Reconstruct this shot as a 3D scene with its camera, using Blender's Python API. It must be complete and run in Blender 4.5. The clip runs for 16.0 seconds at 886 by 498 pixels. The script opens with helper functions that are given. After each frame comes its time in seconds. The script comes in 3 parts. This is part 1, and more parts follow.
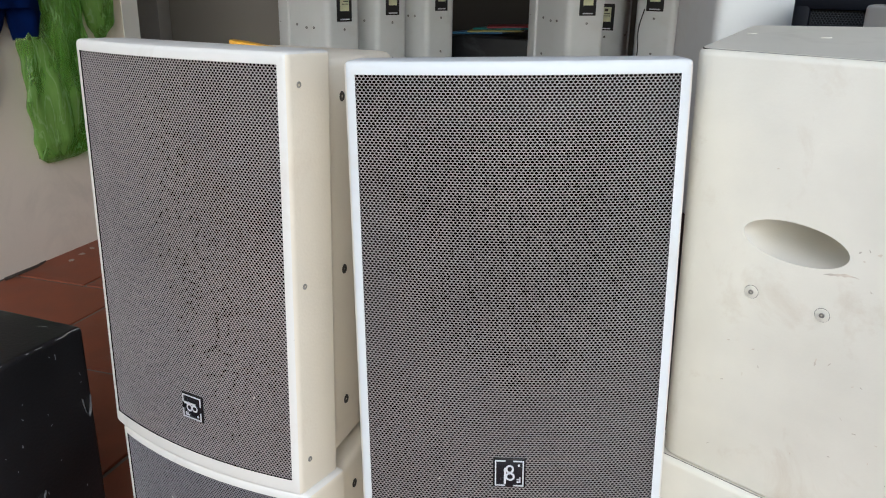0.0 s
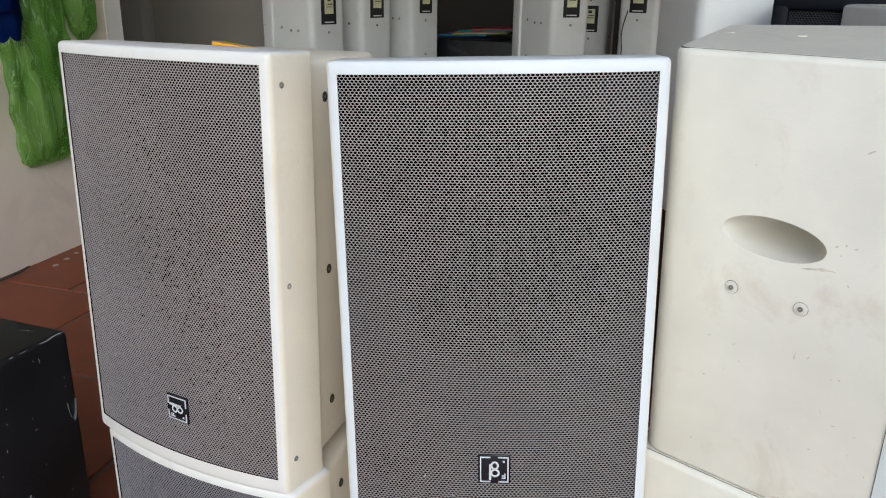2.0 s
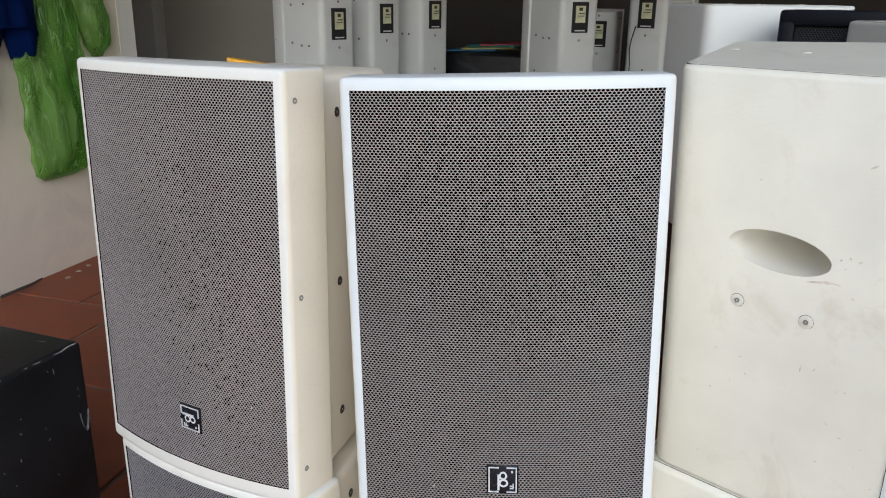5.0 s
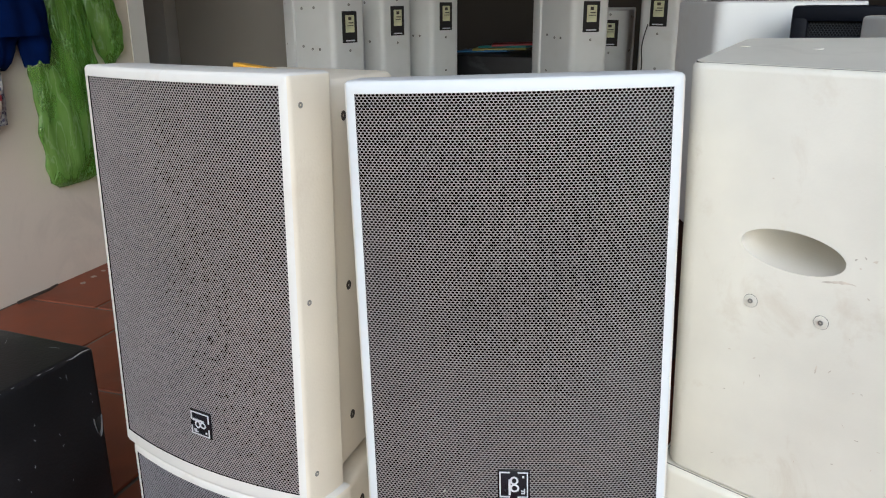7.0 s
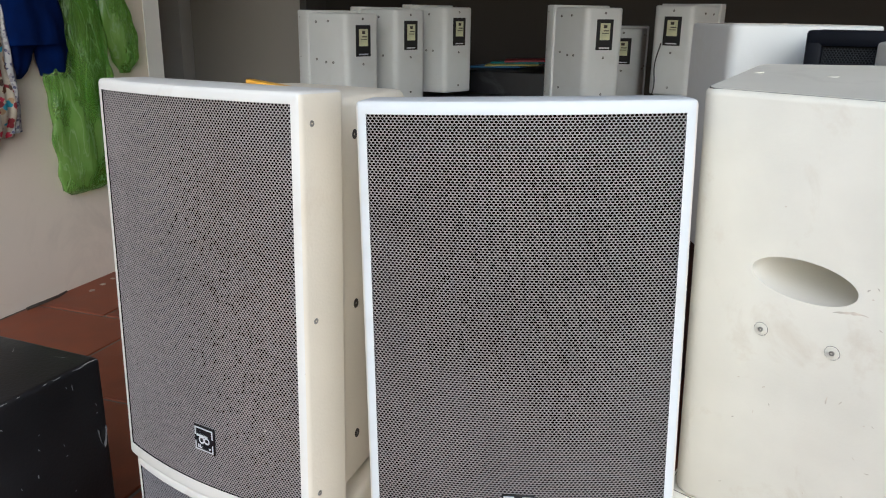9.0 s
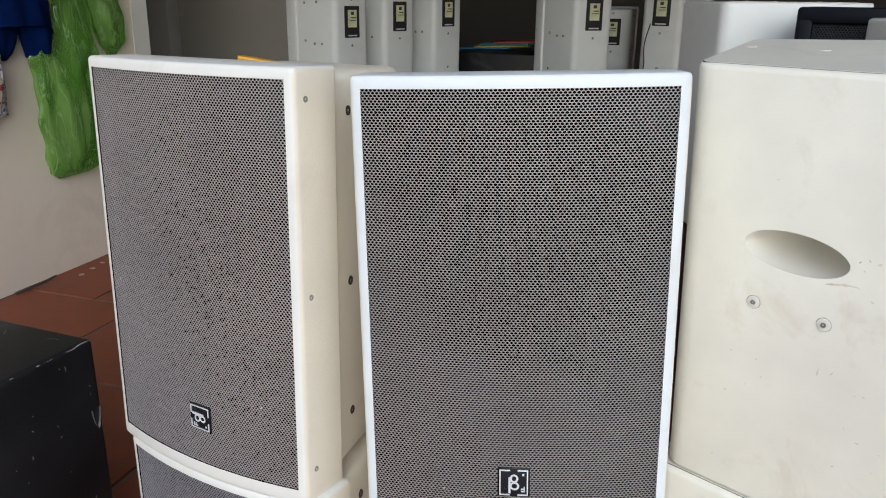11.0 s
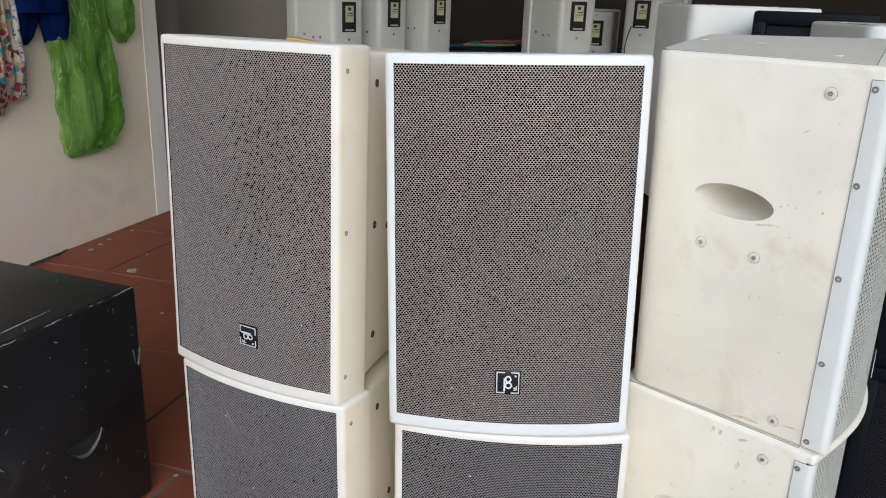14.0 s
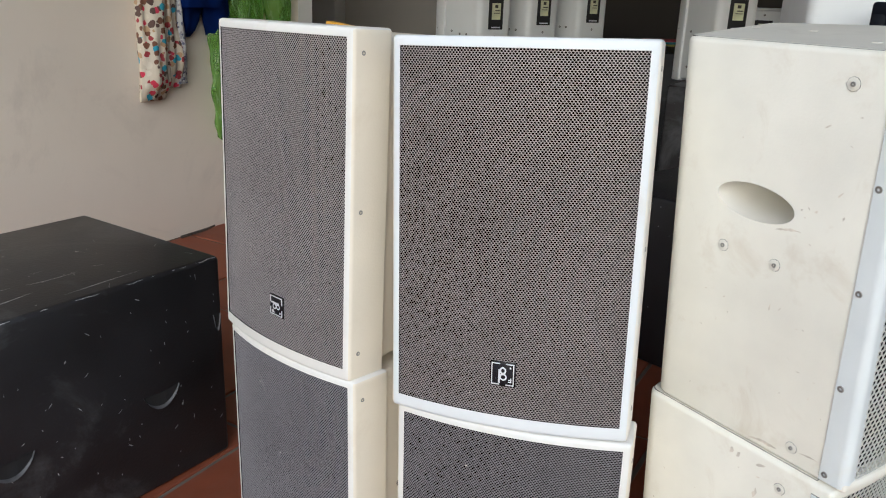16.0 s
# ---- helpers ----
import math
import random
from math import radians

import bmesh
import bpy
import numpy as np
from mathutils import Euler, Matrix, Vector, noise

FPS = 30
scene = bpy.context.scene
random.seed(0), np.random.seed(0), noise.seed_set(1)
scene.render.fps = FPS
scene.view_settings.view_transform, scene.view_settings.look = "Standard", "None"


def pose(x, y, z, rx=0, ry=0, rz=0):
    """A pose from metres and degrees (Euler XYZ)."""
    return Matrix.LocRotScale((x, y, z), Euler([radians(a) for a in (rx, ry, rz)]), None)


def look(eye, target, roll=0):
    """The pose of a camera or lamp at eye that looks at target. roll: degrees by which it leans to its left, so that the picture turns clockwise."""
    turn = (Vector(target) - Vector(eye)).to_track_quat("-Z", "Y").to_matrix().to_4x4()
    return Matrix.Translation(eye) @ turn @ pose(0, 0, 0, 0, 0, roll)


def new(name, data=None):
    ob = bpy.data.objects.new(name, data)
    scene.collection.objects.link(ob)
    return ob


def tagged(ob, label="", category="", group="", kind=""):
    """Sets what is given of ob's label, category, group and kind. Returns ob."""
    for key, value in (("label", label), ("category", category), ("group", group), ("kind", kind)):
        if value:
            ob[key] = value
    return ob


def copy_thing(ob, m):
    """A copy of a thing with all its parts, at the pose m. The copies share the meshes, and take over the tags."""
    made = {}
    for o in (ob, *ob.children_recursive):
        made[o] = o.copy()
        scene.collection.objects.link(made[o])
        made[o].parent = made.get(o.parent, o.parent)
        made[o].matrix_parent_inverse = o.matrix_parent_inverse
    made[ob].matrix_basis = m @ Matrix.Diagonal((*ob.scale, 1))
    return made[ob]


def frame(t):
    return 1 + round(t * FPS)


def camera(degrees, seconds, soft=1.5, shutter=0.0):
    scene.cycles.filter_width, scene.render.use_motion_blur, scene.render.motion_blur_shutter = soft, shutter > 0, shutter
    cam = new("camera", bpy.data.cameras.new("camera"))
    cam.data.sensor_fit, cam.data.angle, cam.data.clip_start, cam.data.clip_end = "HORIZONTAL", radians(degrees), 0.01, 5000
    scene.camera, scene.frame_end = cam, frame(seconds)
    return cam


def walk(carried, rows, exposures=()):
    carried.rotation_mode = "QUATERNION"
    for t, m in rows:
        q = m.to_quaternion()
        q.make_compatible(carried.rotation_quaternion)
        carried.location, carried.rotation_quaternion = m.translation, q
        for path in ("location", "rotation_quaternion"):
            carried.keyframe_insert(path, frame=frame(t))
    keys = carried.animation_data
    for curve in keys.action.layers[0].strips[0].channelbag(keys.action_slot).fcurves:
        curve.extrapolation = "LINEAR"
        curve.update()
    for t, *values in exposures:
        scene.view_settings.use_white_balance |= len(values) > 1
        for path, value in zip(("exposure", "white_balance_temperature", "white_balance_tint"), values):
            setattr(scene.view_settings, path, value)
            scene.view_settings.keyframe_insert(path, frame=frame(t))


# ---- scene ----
cam = camera(59.0, 16.0, soft=1.1)
PATH = [
    (0, (0.194, 0.038, 1.275), (-0.869, 1.603, 0.627), 1.0),
    (0.5, (0.195, 0.038, 1.276), (-0.851, 1.615, 0.629), 1.2),
    (1, (0.195, 0.038, 1.274), (-0.836, 1.626, 0.63), 1.1),
    (1.5, (0.2, 0.034, 1.276), (-0.828, 1.626, 0.636), 1.1),
    (2, (0.203, 0.034, 1.272), (-0.835, 1.619, 0.631), 0.8),
    (2.5, (0.207, 0.03, 1.271), (-0.833, 1.611, 0.623), 0.8),
    (3, (0.208, 0.02, 1.27), (-0.839, 1.594, 0.615), 0.9),
    (3.5, (0.21, 0.015, 1.273), (-0.84, 1.593, 0.635), 0.8),
    (4, (0.212, 0.016, 1.277), (-0.844, 1.601, 0.665), 0.8),
    (6.5, (0.209, 0.026, 1.274), (-0.87, 1.597, 0.67), 0.3),
    (7, (0.213, 0.031, 1.276), (-0.88, 1.593, 0.671), -0.2),
    (7.5, (0.214, 0.04, 1.279), (-0.893, 1.59, 0.669), -0.0),
    (8, (0.208, 0.038, 1.28), (-0.904, 1.585, 0.67), 0.6),
    (8.5, (0.206, 0.036, 1.284), (-0.912, 1.586, 0.692), 1.0),
    (9, (0.209, 0.037, 1.285), (-0.908, 1.594, 0.711), 0.8),
    (11.5, (0.206, 0.028, 1.274), (-0.877, 1.592, 0.657), 0.6),
    (12, (0.22, 0.024, 1.274), (-0.866, 1.589, 0.665), 0.2),
    (12.5, (0.236, -0.012, 1.272), (-0.839, 1.567, 0.677), 0.4),
    (13, (0.241, -0.1, 1.279), (-0.8, 1.502, 0.686), 1.7),
    (13.5, (0.276, -0.179, 1.272), (-0.76, 1.422, 0.667), 2.1),
    (14, (0.319, -0.215, 1.267), (-0.728, 1.375, 0.655), 2.1),
    (14.5, (0.349, -0.194, 1.271), (-0.723, 1.378, 0.656), 1.6),
    (15, (0.423, -0.111, 1.27), (-0.704, 1.42, 0.651), 1.9),
    (15.5, (0.488, -0.043, 1.254), (-0.761, 1.383, 0.618), 1.9),
    (16, (0.531, -0.04, 1.248), (-0.854, 1.262, 0.626), 2.1),
]
walk(cam, [(t, look(eye, target, roll)) for t, eye, target, roll in PATH],
     [(0.0, -0.13, 5150, 7), (4.0, -0.13, 5150, 7), (9.0, -0.06, 5150, 7), (11.5, -0.10, 5180, 7), (14.0, -0.06, 5230, 7), (16.0, -0.08, 5230, 7)])

# ---- light ----
world = bpy.data.worlds.new("sky")
scene.world = world
world.use_nodes = True
wn = world.node_tree
sky = wn.nodes.new("ShaderNodeTexSky")
sky.sky_type = "NISHITA"
sky.sun_disc = False
sky.sun_elevation = radians(29)
sky.sun_rotation = radians(141)
sky.air_density = 1.6
sky.dust_density = 3.0
wn.links.new(sky.outputs[0], wn.nodes["Background"].inputs[0])
wn.nodes["Background"].inputs[1].default_value = 0.16

sun_data = bpy.data.lights.new("sun", "SUN")
sun_data.energy = 1.2
sun_data.angle = radians(50)
sun_data.color = (1.0, 0.985, 0.97)
sun = new("sun", sun_data)
sun.matrix_world = look((2.4, -3.0, 2.1), (0, 0, 0))


# ---- materials ----


def material(name, colour, rough=0.5, metal=0.0, vary=0.12, scale=6.0, fine=90.0, bump=0.05, spec=0.5,
             stain=None, stain_amount=0.0, stain_scale=3.0, random_tint=0.0, specks=None, speck_scale=25.0, speck_size=0.08, speck_share=0.15):
    """Base colour with cloud-like change, fine grain, stains of another colour and a little relief."""
    m = bpy.data.materials.new(name)
    m.use_nodes = True
    nt = m.node_tree
    b = nt.nodes["Principled BSDF"]
    tc = nt.nodes.new("ShaderNodeTexCoord")
    n1 = nt.nodes.new("ShaderNodeTexNoise")
    n1.inputs["Scale"].default_value, n1.inputs["Detail"].default_value = scale, 6.0
    n2 = nt.nodes.new("ShaderNodeTexNoise")
    n2.inputs["Scale"].default_value, n2.inputs["Detail"].default_value = fine, 3.0
    for n in (n1, n2):
        nt.links.new(tc.outputs["Object"], n.inputs["Vector"])
    ramp = nt.nodes.new("ShaderNodeValToRGB")
    lo = [c * (1 - vary) for c in colour]
    hi = [min(1.0, c * (1 + vary)) for c in colour]
    ramp.color_ramp.elements[0].position, ramp.color_ramp.elements[0].color = 0.3, (*lo, 1)
    ramp.color_ramp.elements[1].position, ramp.color_ramp.elements[1].color = 0.7, (*hi, 1)
    nt.links.new(n1.outputs["Fac"], ramp.inputs[0])
    out = ramp.outputs[0]
    if stain is not None:
        n3 = nt.nodes.new("ShaderNodeTexNoise")
        n3.inputs["Scale"].default_value, n3.inputs["Detail"].default_value, n3.inputs["Roughness"].default_value = stain_scale, 9.0, 0.68
        n3.inputs["Distortion"].default_value = 0.6
        nt.links.new(tc.outputs["Object"], n3.inputs["Vector"])
        r3 = nt.nodes.new("ShaderNodeValToRGB")
        r3.color_ramp.elements[0].position, r3.color_ramp.elements[0].color = 0.55, (0, 0, 0, 1)
        r3.color_ramp.elements[1].position = 0.78
        r3.color_ramp.elements[1].color = (stain_amount, stain_amount, stain_amount, 1)
        nt.links.new(n3.outputs["Fac"], r3.inputs[0])
        mix = nt.nodes.new("ShaderNodeMixRGB")
        nt.links.new(r3.outputs[0], mix.inputs[0])
        nt.links.new(out, mix.inputs[1])
        mix.inputs[2].default_value = (*stain, 1)
        out = mix.outputs[0]
    if specks is not None:
        warp = nt.nodes.new("ShaderNodeMixRGB")
        warp.inputs[0].default_value = 0.02
        nt.links.new(tc.outputs["Object"], warp.inputs[1])
        nt.links.new(n2.outputs["Color"], warp.inputs[2])
        vo = nt.nodes.new("ShaderNodeTexVoronoi")
        vo.inputs["Scale"].default_value = speck_scale
        nt.links.new(warp.outputs[0], vo.inputs["Vector"])
        sc = nt.nodes.new("ShaderNodeSeparateColor")
        nt.links.new(vo.outputs["Color"], sc.inputs[0])
        near = nt.nodes.new("ShaderNodeMath")
        near.operation = "LESS_THAN"
        nt.links.new(vo.outputs["Distance"], near.inputs[0])
        size = nt.nodes.new("ShaderNodeMath")
        size.operation = "MULTIPLY"
        nt.links.new(sc.outputs[1], size.inputs[0])
        size.inputs[1].default_value = speck_size * 2
        nt.links.new(size.outputs[0], near.inputs[1])
        few = nt.nodes.new("ShaderNodeMath")
        few.operation = "LESS_THAN"
        nt.links.new(sc.outputs[0], few.inputs[0])
        few.inputs[1].default_value = speck_share
        both = nt.nodes.new("ShaderNodeMath")
        both.operation = "MULTIPLY"
        nt.links.new(near.outputs[0], both.inputs[0])
        nt.links.new(few.outputs[0], both.inputs[1])
        fade = nt.nodes.new("ShaderNodeMath")
        fade.operation = "MULTIPLY"
        nt.links.new(both.outputs[0], fade.inputs[0])
        fade.inputs[1].default_value = 0.7
        mix2 = nt.nodes.new("ShaderNodeMixRGB")
        nt.links.new(fade.outputs[0], mix2.inputs[0])
        nt.links.new(out, mix2.inputs[1])
        mix2.inputs[2].default_value = (*specks, 1)
        out = mix2.outputs[0]
    if random_tint:
        oi = nt.nodes.new("ShaderNodeObjectInfo")
        mr = nt.nodes.new("ShaderNodeMapRange")
        mr.inputs["To Min"].default_value, mr.inputs["To Max"].default_value = 1 - random_tint, 1 + random_tint
        nt.links.new(oi.outputs["Random"], mr.inputs["Value"])
        hs = nt.nodes.new("ShaderNodeHueSaturation")
        nt.links.new(mr.outputs[0], hs.inputs["Value"])
        nt.links.new(out, hs.inputs["Color"])
        out = hs.outputs[0]
    nt.links.new(out, b.inputs["Base Color"])
    rr = nt.nodes.new("ShaderNodeMapRange")
    rr.inputs["To Min"].default_value, rr.inputs["To Max"].default_value = max(0.02, rough - 0.1), min(1.0, rough + 0.1)
    nt.links.new(n1.outputs["Fac"], rr.inputs["Value"])
    nt.links.new(rr.outputs[0], b.inputs["Roughness"])
    b.inputs["Metallic"].default_value = metal
    b.inputs["Specular IOR Level"].default_value = spec
    if bump:
        bp = nt.nodes.new("ShaderNodeBump")
        bp.inputs["Strength"].default_value, bp.inputs["Distance"].default_value = bump, 0.004
        nt.links.new(n2.outputs["Fac"], bp.inputs["Height"])
        nt.links.new(bp.outputs[0], b.inputs["Normal"])
    return m


WHITE = material("white_paint", (0.745, 0.765, 0.78), 0.45, vary=0.03, scale=5, fine=260, bump=0.08,
                 stain=(0.58, 0.48, 0.36), stain_amount=0.35, stain_scale=7,
                 specks=(0.35, 0.30, 0.24), speck_scale=40, speck_size=0.05, speck_share=0.06)
YELLOWED = material("yellowed_white_paint", (0.765, 0.745, 0.705), 0.45, vary=0.04, scale=5, fine=260, bump=0.08,
                    stain=(0.52, 0.42, 0.32), stain_amount=0.45, stain_scale=6,
                    specks=(0.30, 0.25, 0.20), speck_scale=40, speck_size=0.05, speck_share=0.09)
SHELL = material("cream_paint", (0.78, 0.715, 0.595), 0.5, vary=0.04, scale=5, fine=260, bump=0.10,
                 stain=(0.50, 0.38, 0.25), stain_amount=0.30, stain_scale=6)
CREAM_B = material("ivory_paint", (0.79, 0.76, 0.69), 0.5, vary=0.04, scale=5, fine=260, bump=0.10)
AGED = material("aged_cream_plastic", (0.86, 0.83, 0.74), 0.5, vary=0.06, scale=7, fine=220, bump=0.08,
                stain=(0.56, 0.45, 0.31), stain_amount=0.42, stain_scale=9,
                specks=(0.16, 0.12, 0.08), speck_scale=34, speck_size=0.06, speck_share=0.10)
PALE = material("pale_grey_white_paint", (0.67, 0.68, 0.675), 0.45, vary=0.04, scale=4, fine=220, bump=0.06,
                stain=(0.50, 0.45, 0.36), stain_amount=0.3, stain_scale=6)
# Greyer than the shell: weak light from above is put into this colour.
PANEL = material("dimmed_cream_panel", (0.73, 0.705, 0.625), 0.6, vary=0.05, scale=5, fine=200, bump=0.05,
                 stain=(0.50, 0.47, 0.40), stain_amount=0.45, stain_scale=7)
RECESS = material("pale_recess_plastic", (0.76, 0.73, 0.65), 0.4, vary=0.03, scale=9, fine=180, bump=0.03)
GRILLE = material("grey_grille_steel", (0.405, 0.37, 0.368), 0.45, metal=0.2, vary=0.10, scale=4, fine=300, bump=0.0,
                  stain=(0.27, 0.245, 0.24), stain_amount=0.6, stain_scale=4)
DUSTY = material("dusty_grille_steel", (0.27, 0.255, 0.27), 0.65, metal=0.2, vary=0.10, scale=4, fine=300, bump=0.0,
                 stain=(0.36, 0.35, 0.345), stain_amount=0.5, stain_scale=5)
GRILLE_PALE = material("pale_grille_steel", (0.62, 0.62, 0.58), 0.4, metal=0.2, vary=0.05, scale=5, fine=200, bump=0.0,
                       stain=(0.60, 0.52, 0.28), stain_amount=0.4, stain_scale=9)
GRILLE_DARK = material("blue_black_grille", (0.010, 0.012, 0.018), 0.5, metal=0.1, vary=0.15, scale=5, fine=300, bump=0.0)
# Foam behind the grilles; also blackens the opening's walls where shade falls.
FOAM_SHADE = material("black_foam_and_shade", (0.003, 0.003, 0.003), 0.95, vary=0.2, scale=30, fine=400, bump=0.0, spec=0.05)
ALLOY = material("grey_aluminium_strip", (0.72, 0.75, 0.755), 0.45, metal=0.0, vary=0.04, scale=9, fine=300, bump=0.03,
                 stain=(0.72, 0.68, 0.55), stain_amount=0.4, stain_scale=6)
STEEL = material("zinc_screw", (0.34, 0.33, 0.31), 0.4, metal=0.8, vary=0.15, scale=90, fine=400, bump=0.05)
RUST = material("dark_bolt_steel", (0.06, 0.05, 0.042), 0.55, metal=0.3, vary=0.3, scale=120, fine=400, bump=0.1)
DARK = material("dark_socket", (0.012, 0.012, 0.013), 0.7, vary=0.2, scale=40, fine=200, bump=0.05)
BADGE = material("black_badge", (0.012, 0.012, 0.016), 0.25, vary=0.1, scale=40, fine=300, bump=0.0)
BADGE_W = material("white_badge_print", (0.72, 0.72, 0.74), 0.3, metal=0.2, vary=0.05, scale=60, fine=300, bump=0.0)
PAPER = material("yellowed_label_paper", (0.62, 0.62, 0.40), 0.6, vary=0.15, scale=25, fine=120, bump=0.02)
# Grey patches stand for dust and for the sky's sheen on the top.
BLACK = material("worn_black_sheen_paint", (0.014, 0.014, 0.016), 0.40, vary=0.35, scale=5, fine=140, bump=0.15,
                 stain=(0.13, 0.132, 0.135), stain_amount=0.8, stain_scale=2.6, spec=0.5,
                 specks=(0.45, 0.45, 0.43), speck_scale=42, speck_size=0.07, speck_share=0.14)
NAVY = material("blue_black_plastic", (0.004, 0.005, 0.009), 0.55, vary=0.2, scale=9, fine=160, bump=0.06, spec=0.12,
                stain=(0.05, 0.05, 0.06), stain_amount=0.25, stain_scale=7)
WALL = material("greige_wall_paint", (0.84, 0.755, 0.645), 0.85, vary=0.05, scale=1.2, fine=60, bump=0.12,
                stain=(0.42, 0.37, 0.31), stain_amount=0.35, stain_scale=2.2)
WALL_LIGHT = material("pale_wall_trim", (0.88, 0.87, 0.83), 0.8, vary=0.04, scale=2, fine=60, bump=0.1)
# Grey darkened to carry the shade of the inner walls.
WALL_SHADE = material("shade_grey_wall_paint", (0.30, 0.28, 0.25), 0.85, vary=0.05, scale=1.2, fine=60, bump=0.12)
# Pilaster grey lowered as well, for the same shade.
PILASTER = material("shade_grey_pilaster_paint", (0.42, 0.41, 0.39), 0.85, vary=0.05, scale=2, fine=60, bump=0.1)
# Near-black so the room's darkness sits in the paint; the brown jamb shares it.
ROOM = material("shade_dark_room_paint", (0.05, 0.045, 0.04), 0.9, vary=0.1, scale=1.0, fine=50, bump=0.1)
CEIL = material("ceiling_paint", (0.55, 0.53, 0.5), 0.9, vary=0.05, scale=1, fine=50, bump=0.1)
TILE = material("terracotta_tile", (0.19, 0.055, 0.027), 0.55, spec=0.3, vary=0.14, scale=7, fine=110, bump=0.12,
                stain=(0.17, 0.10, 0.07), stain_amount=0.4, stain_scale=4, random_tint=0.10)
MORTAR = material("grey_mortar", (0.14, 0.115, 0.095), 0.95, vary=0.2, scale=12, fine=90, bump=0.4)
PAVING = material("street_concrete", (0.33, 0.31, 0.29), 0.9, vary=0.12, scale=0.8, fine=25, bump=0.2)
CHIP = material("plaster_chip", (0.36, 0.30, 0.25), 0.9, vary=0.2, scale=60, fine=200, bump=0.2)
YELLOW = material("yellow_plastic", (0.72, 0.38, 0.03), 0.35, vary=0.06, scale=20, fine=200, bump=0.03)
BLUE_CLOTH = material("navy_blue_cotton", (0.002, 0.011, 0.075), 0.95, vary=0.2, scale=14, fine=400, bump=0.3, spec=0.1)
LIP = material("grey_lip", (0.07, 0.07, 0.075), 0.6, vary=0.4, scale=30, fine=200, bump=0.1)
SCUFF = material("bare_scratch", (0.42, 0.42, 0.41), 0.8, vary=0.3, scale=60, fine=200, bump=0.0)
STREAK = material("pale_dust", (0.20, 0.19, 0.197), 0.8, vary=0.3, scale=60, fine=200, bump=0.0)
GRIME = material("brown_grime", (0.66, 0.60, 0.51), 0.8, vary=0.3, scale=60, fine=200, bump=0.0)
SPECK = material("pale_speck", (0.62, 0.60, 0.55), 0.9, vary=0.1, scale=60, fine=200, bump=0.1)
FOLDER = [material("folder_" + n, c, 0.5, vary=0.1, scale=15, fine=150, bump=0.05)
          for n, c in (("blue", (0.05, 0.16, 0.34)), ("red", (0.32, 0.03, 0.04)), ("yellow", (0.40, 0.34, 0.08)), ("teal", (0.04, 0.22, 0.22)))]


def bag_material():
    m = bpy.data.materials.new("green_plastic_film")
    m.use_nodes = True
    nt = m.node_tree
    b = nt.nodes["Principled BSDF"]
    tc = nt.nodes.new("ShaderNodeTexCoord")
    mp = nt.nodes.new("ShaderNodeMapping")
    mp.inputs["Scale"].default_value = (1, 1, 0.35)
    n = nt.nodes.new("ShaderNodeTexNoise")
    n.inputs["Scale"].default_value, n.inputs["Detail"].default_value, n.inputs["Distortion"].default_value = 9, 5, 0.5
    nt.links.new(tc.outputs["Object"], mp.inputs[0])
    nt.links.new(mp.outputs[0], n.inputs["Vector"])
    r = nt.nodes.new("ShaderNodeValToRGB")
    r.color_ramp.elements[0].position, r.color_ramp.elements[0].color = 0.3, (0.13, 0.30, 0.035, 1)
    r.color_ramp.elements[1].position, r.color_ramp.elements[1].color = 0.75, (0.34, 0.52, 0.15, 1)
    nt.links.new(n.outputs["Fac"], r.inputs[0])
    # pale lines along the film: highlights of its creases painted into the colour
    mc = nt.nodes.new("ShaderNodeMapping")
    mc.inputs["Scale"].default_value = (1, 1, 0.22)
    mc.inputs["Rotation"].default_value = (0.35, 0.2, 0)
    nc = nt.nodes.new("ShaderNodeTexNoise")
    nc.inputs["Scale"].default_value, nc.inputs["Detail"].default_value, nc.inputs["Distortion"].default_value = 16, 6, 0.9
    nt.links.new(tc.outputs["Object"], mc.inputs[0])
    nt.links.new(mc.outputs[0], nc.inputs["Vector"])
    rc = nt.nodes.new("ShaderNodeValToRGB")
    rc.color_ramp.elements[0].position, rc.color_ramp.elements[0].color = 0.49, (0, 0, 0, 1)
    rc.color_ramp.elements[1].position, rc.color_ramp.elements[1].color = 0.53, (0, 0, 0, 1)
    peak = rc.color_ramp.elements.new(0.51)
    peak.color = (0.6, 0.6, 0.6, 1)
    nt.links.new(nc.outputs["Fac"], rc.inputs[0])
    cm = nt.nodes.new("ShaderNodeMixRGB")
    nt.links.new(rc.outputs[0], cm.inputs[0])
    nt.links.new(r.outputs[0], cm.inputs[1])
    cm.inputs[2].default_value = (0.50, 0.66, 0.36, 1)
    nt.links.new(cm.outputs[0], b.inputs["Base Color"])
    b.inputs["Roughness"].default_value = 0.16
    bp = nt.nodes.new("ShaderNodeBump")
    bp.inputs["Strength"].default_value, bp.inputs["Distance"].default_value = 0.6, 0.03
    nt.links.new(nc.outputs["Fac"], bp.inputs["Height"])
    nt.links.new(bp.outputs[0], b.inputs["Normal"])
    tr = nt.nodes.new("ShaderNodeBsdfTransparent")
    tr.inputs[0].default_value = (0.62, 0.88, 0.42, 1)
    mx = nt.nodes.new("ShaderNodeMixShader")
    mx.inputs[0].default_value = 0.50
    nt.links.new(tr.outputs[0], mx.inputs[1])
    nt.links.new(b.outputs[0], mx.inputs[2])
    nt.links.new(mx.outputs[0], nt.nodes["Material Output"].inputs[0])
    return m


def print_material(name, ground, dots, scale):
    """Printed cotton: patches of colour scattered on a pale ground."""
    m = bpy.data.materials.new(name)
    m.use_nodes = True
    nt = m.node_tree
    b = nt.nodes["Principled BSDF"]
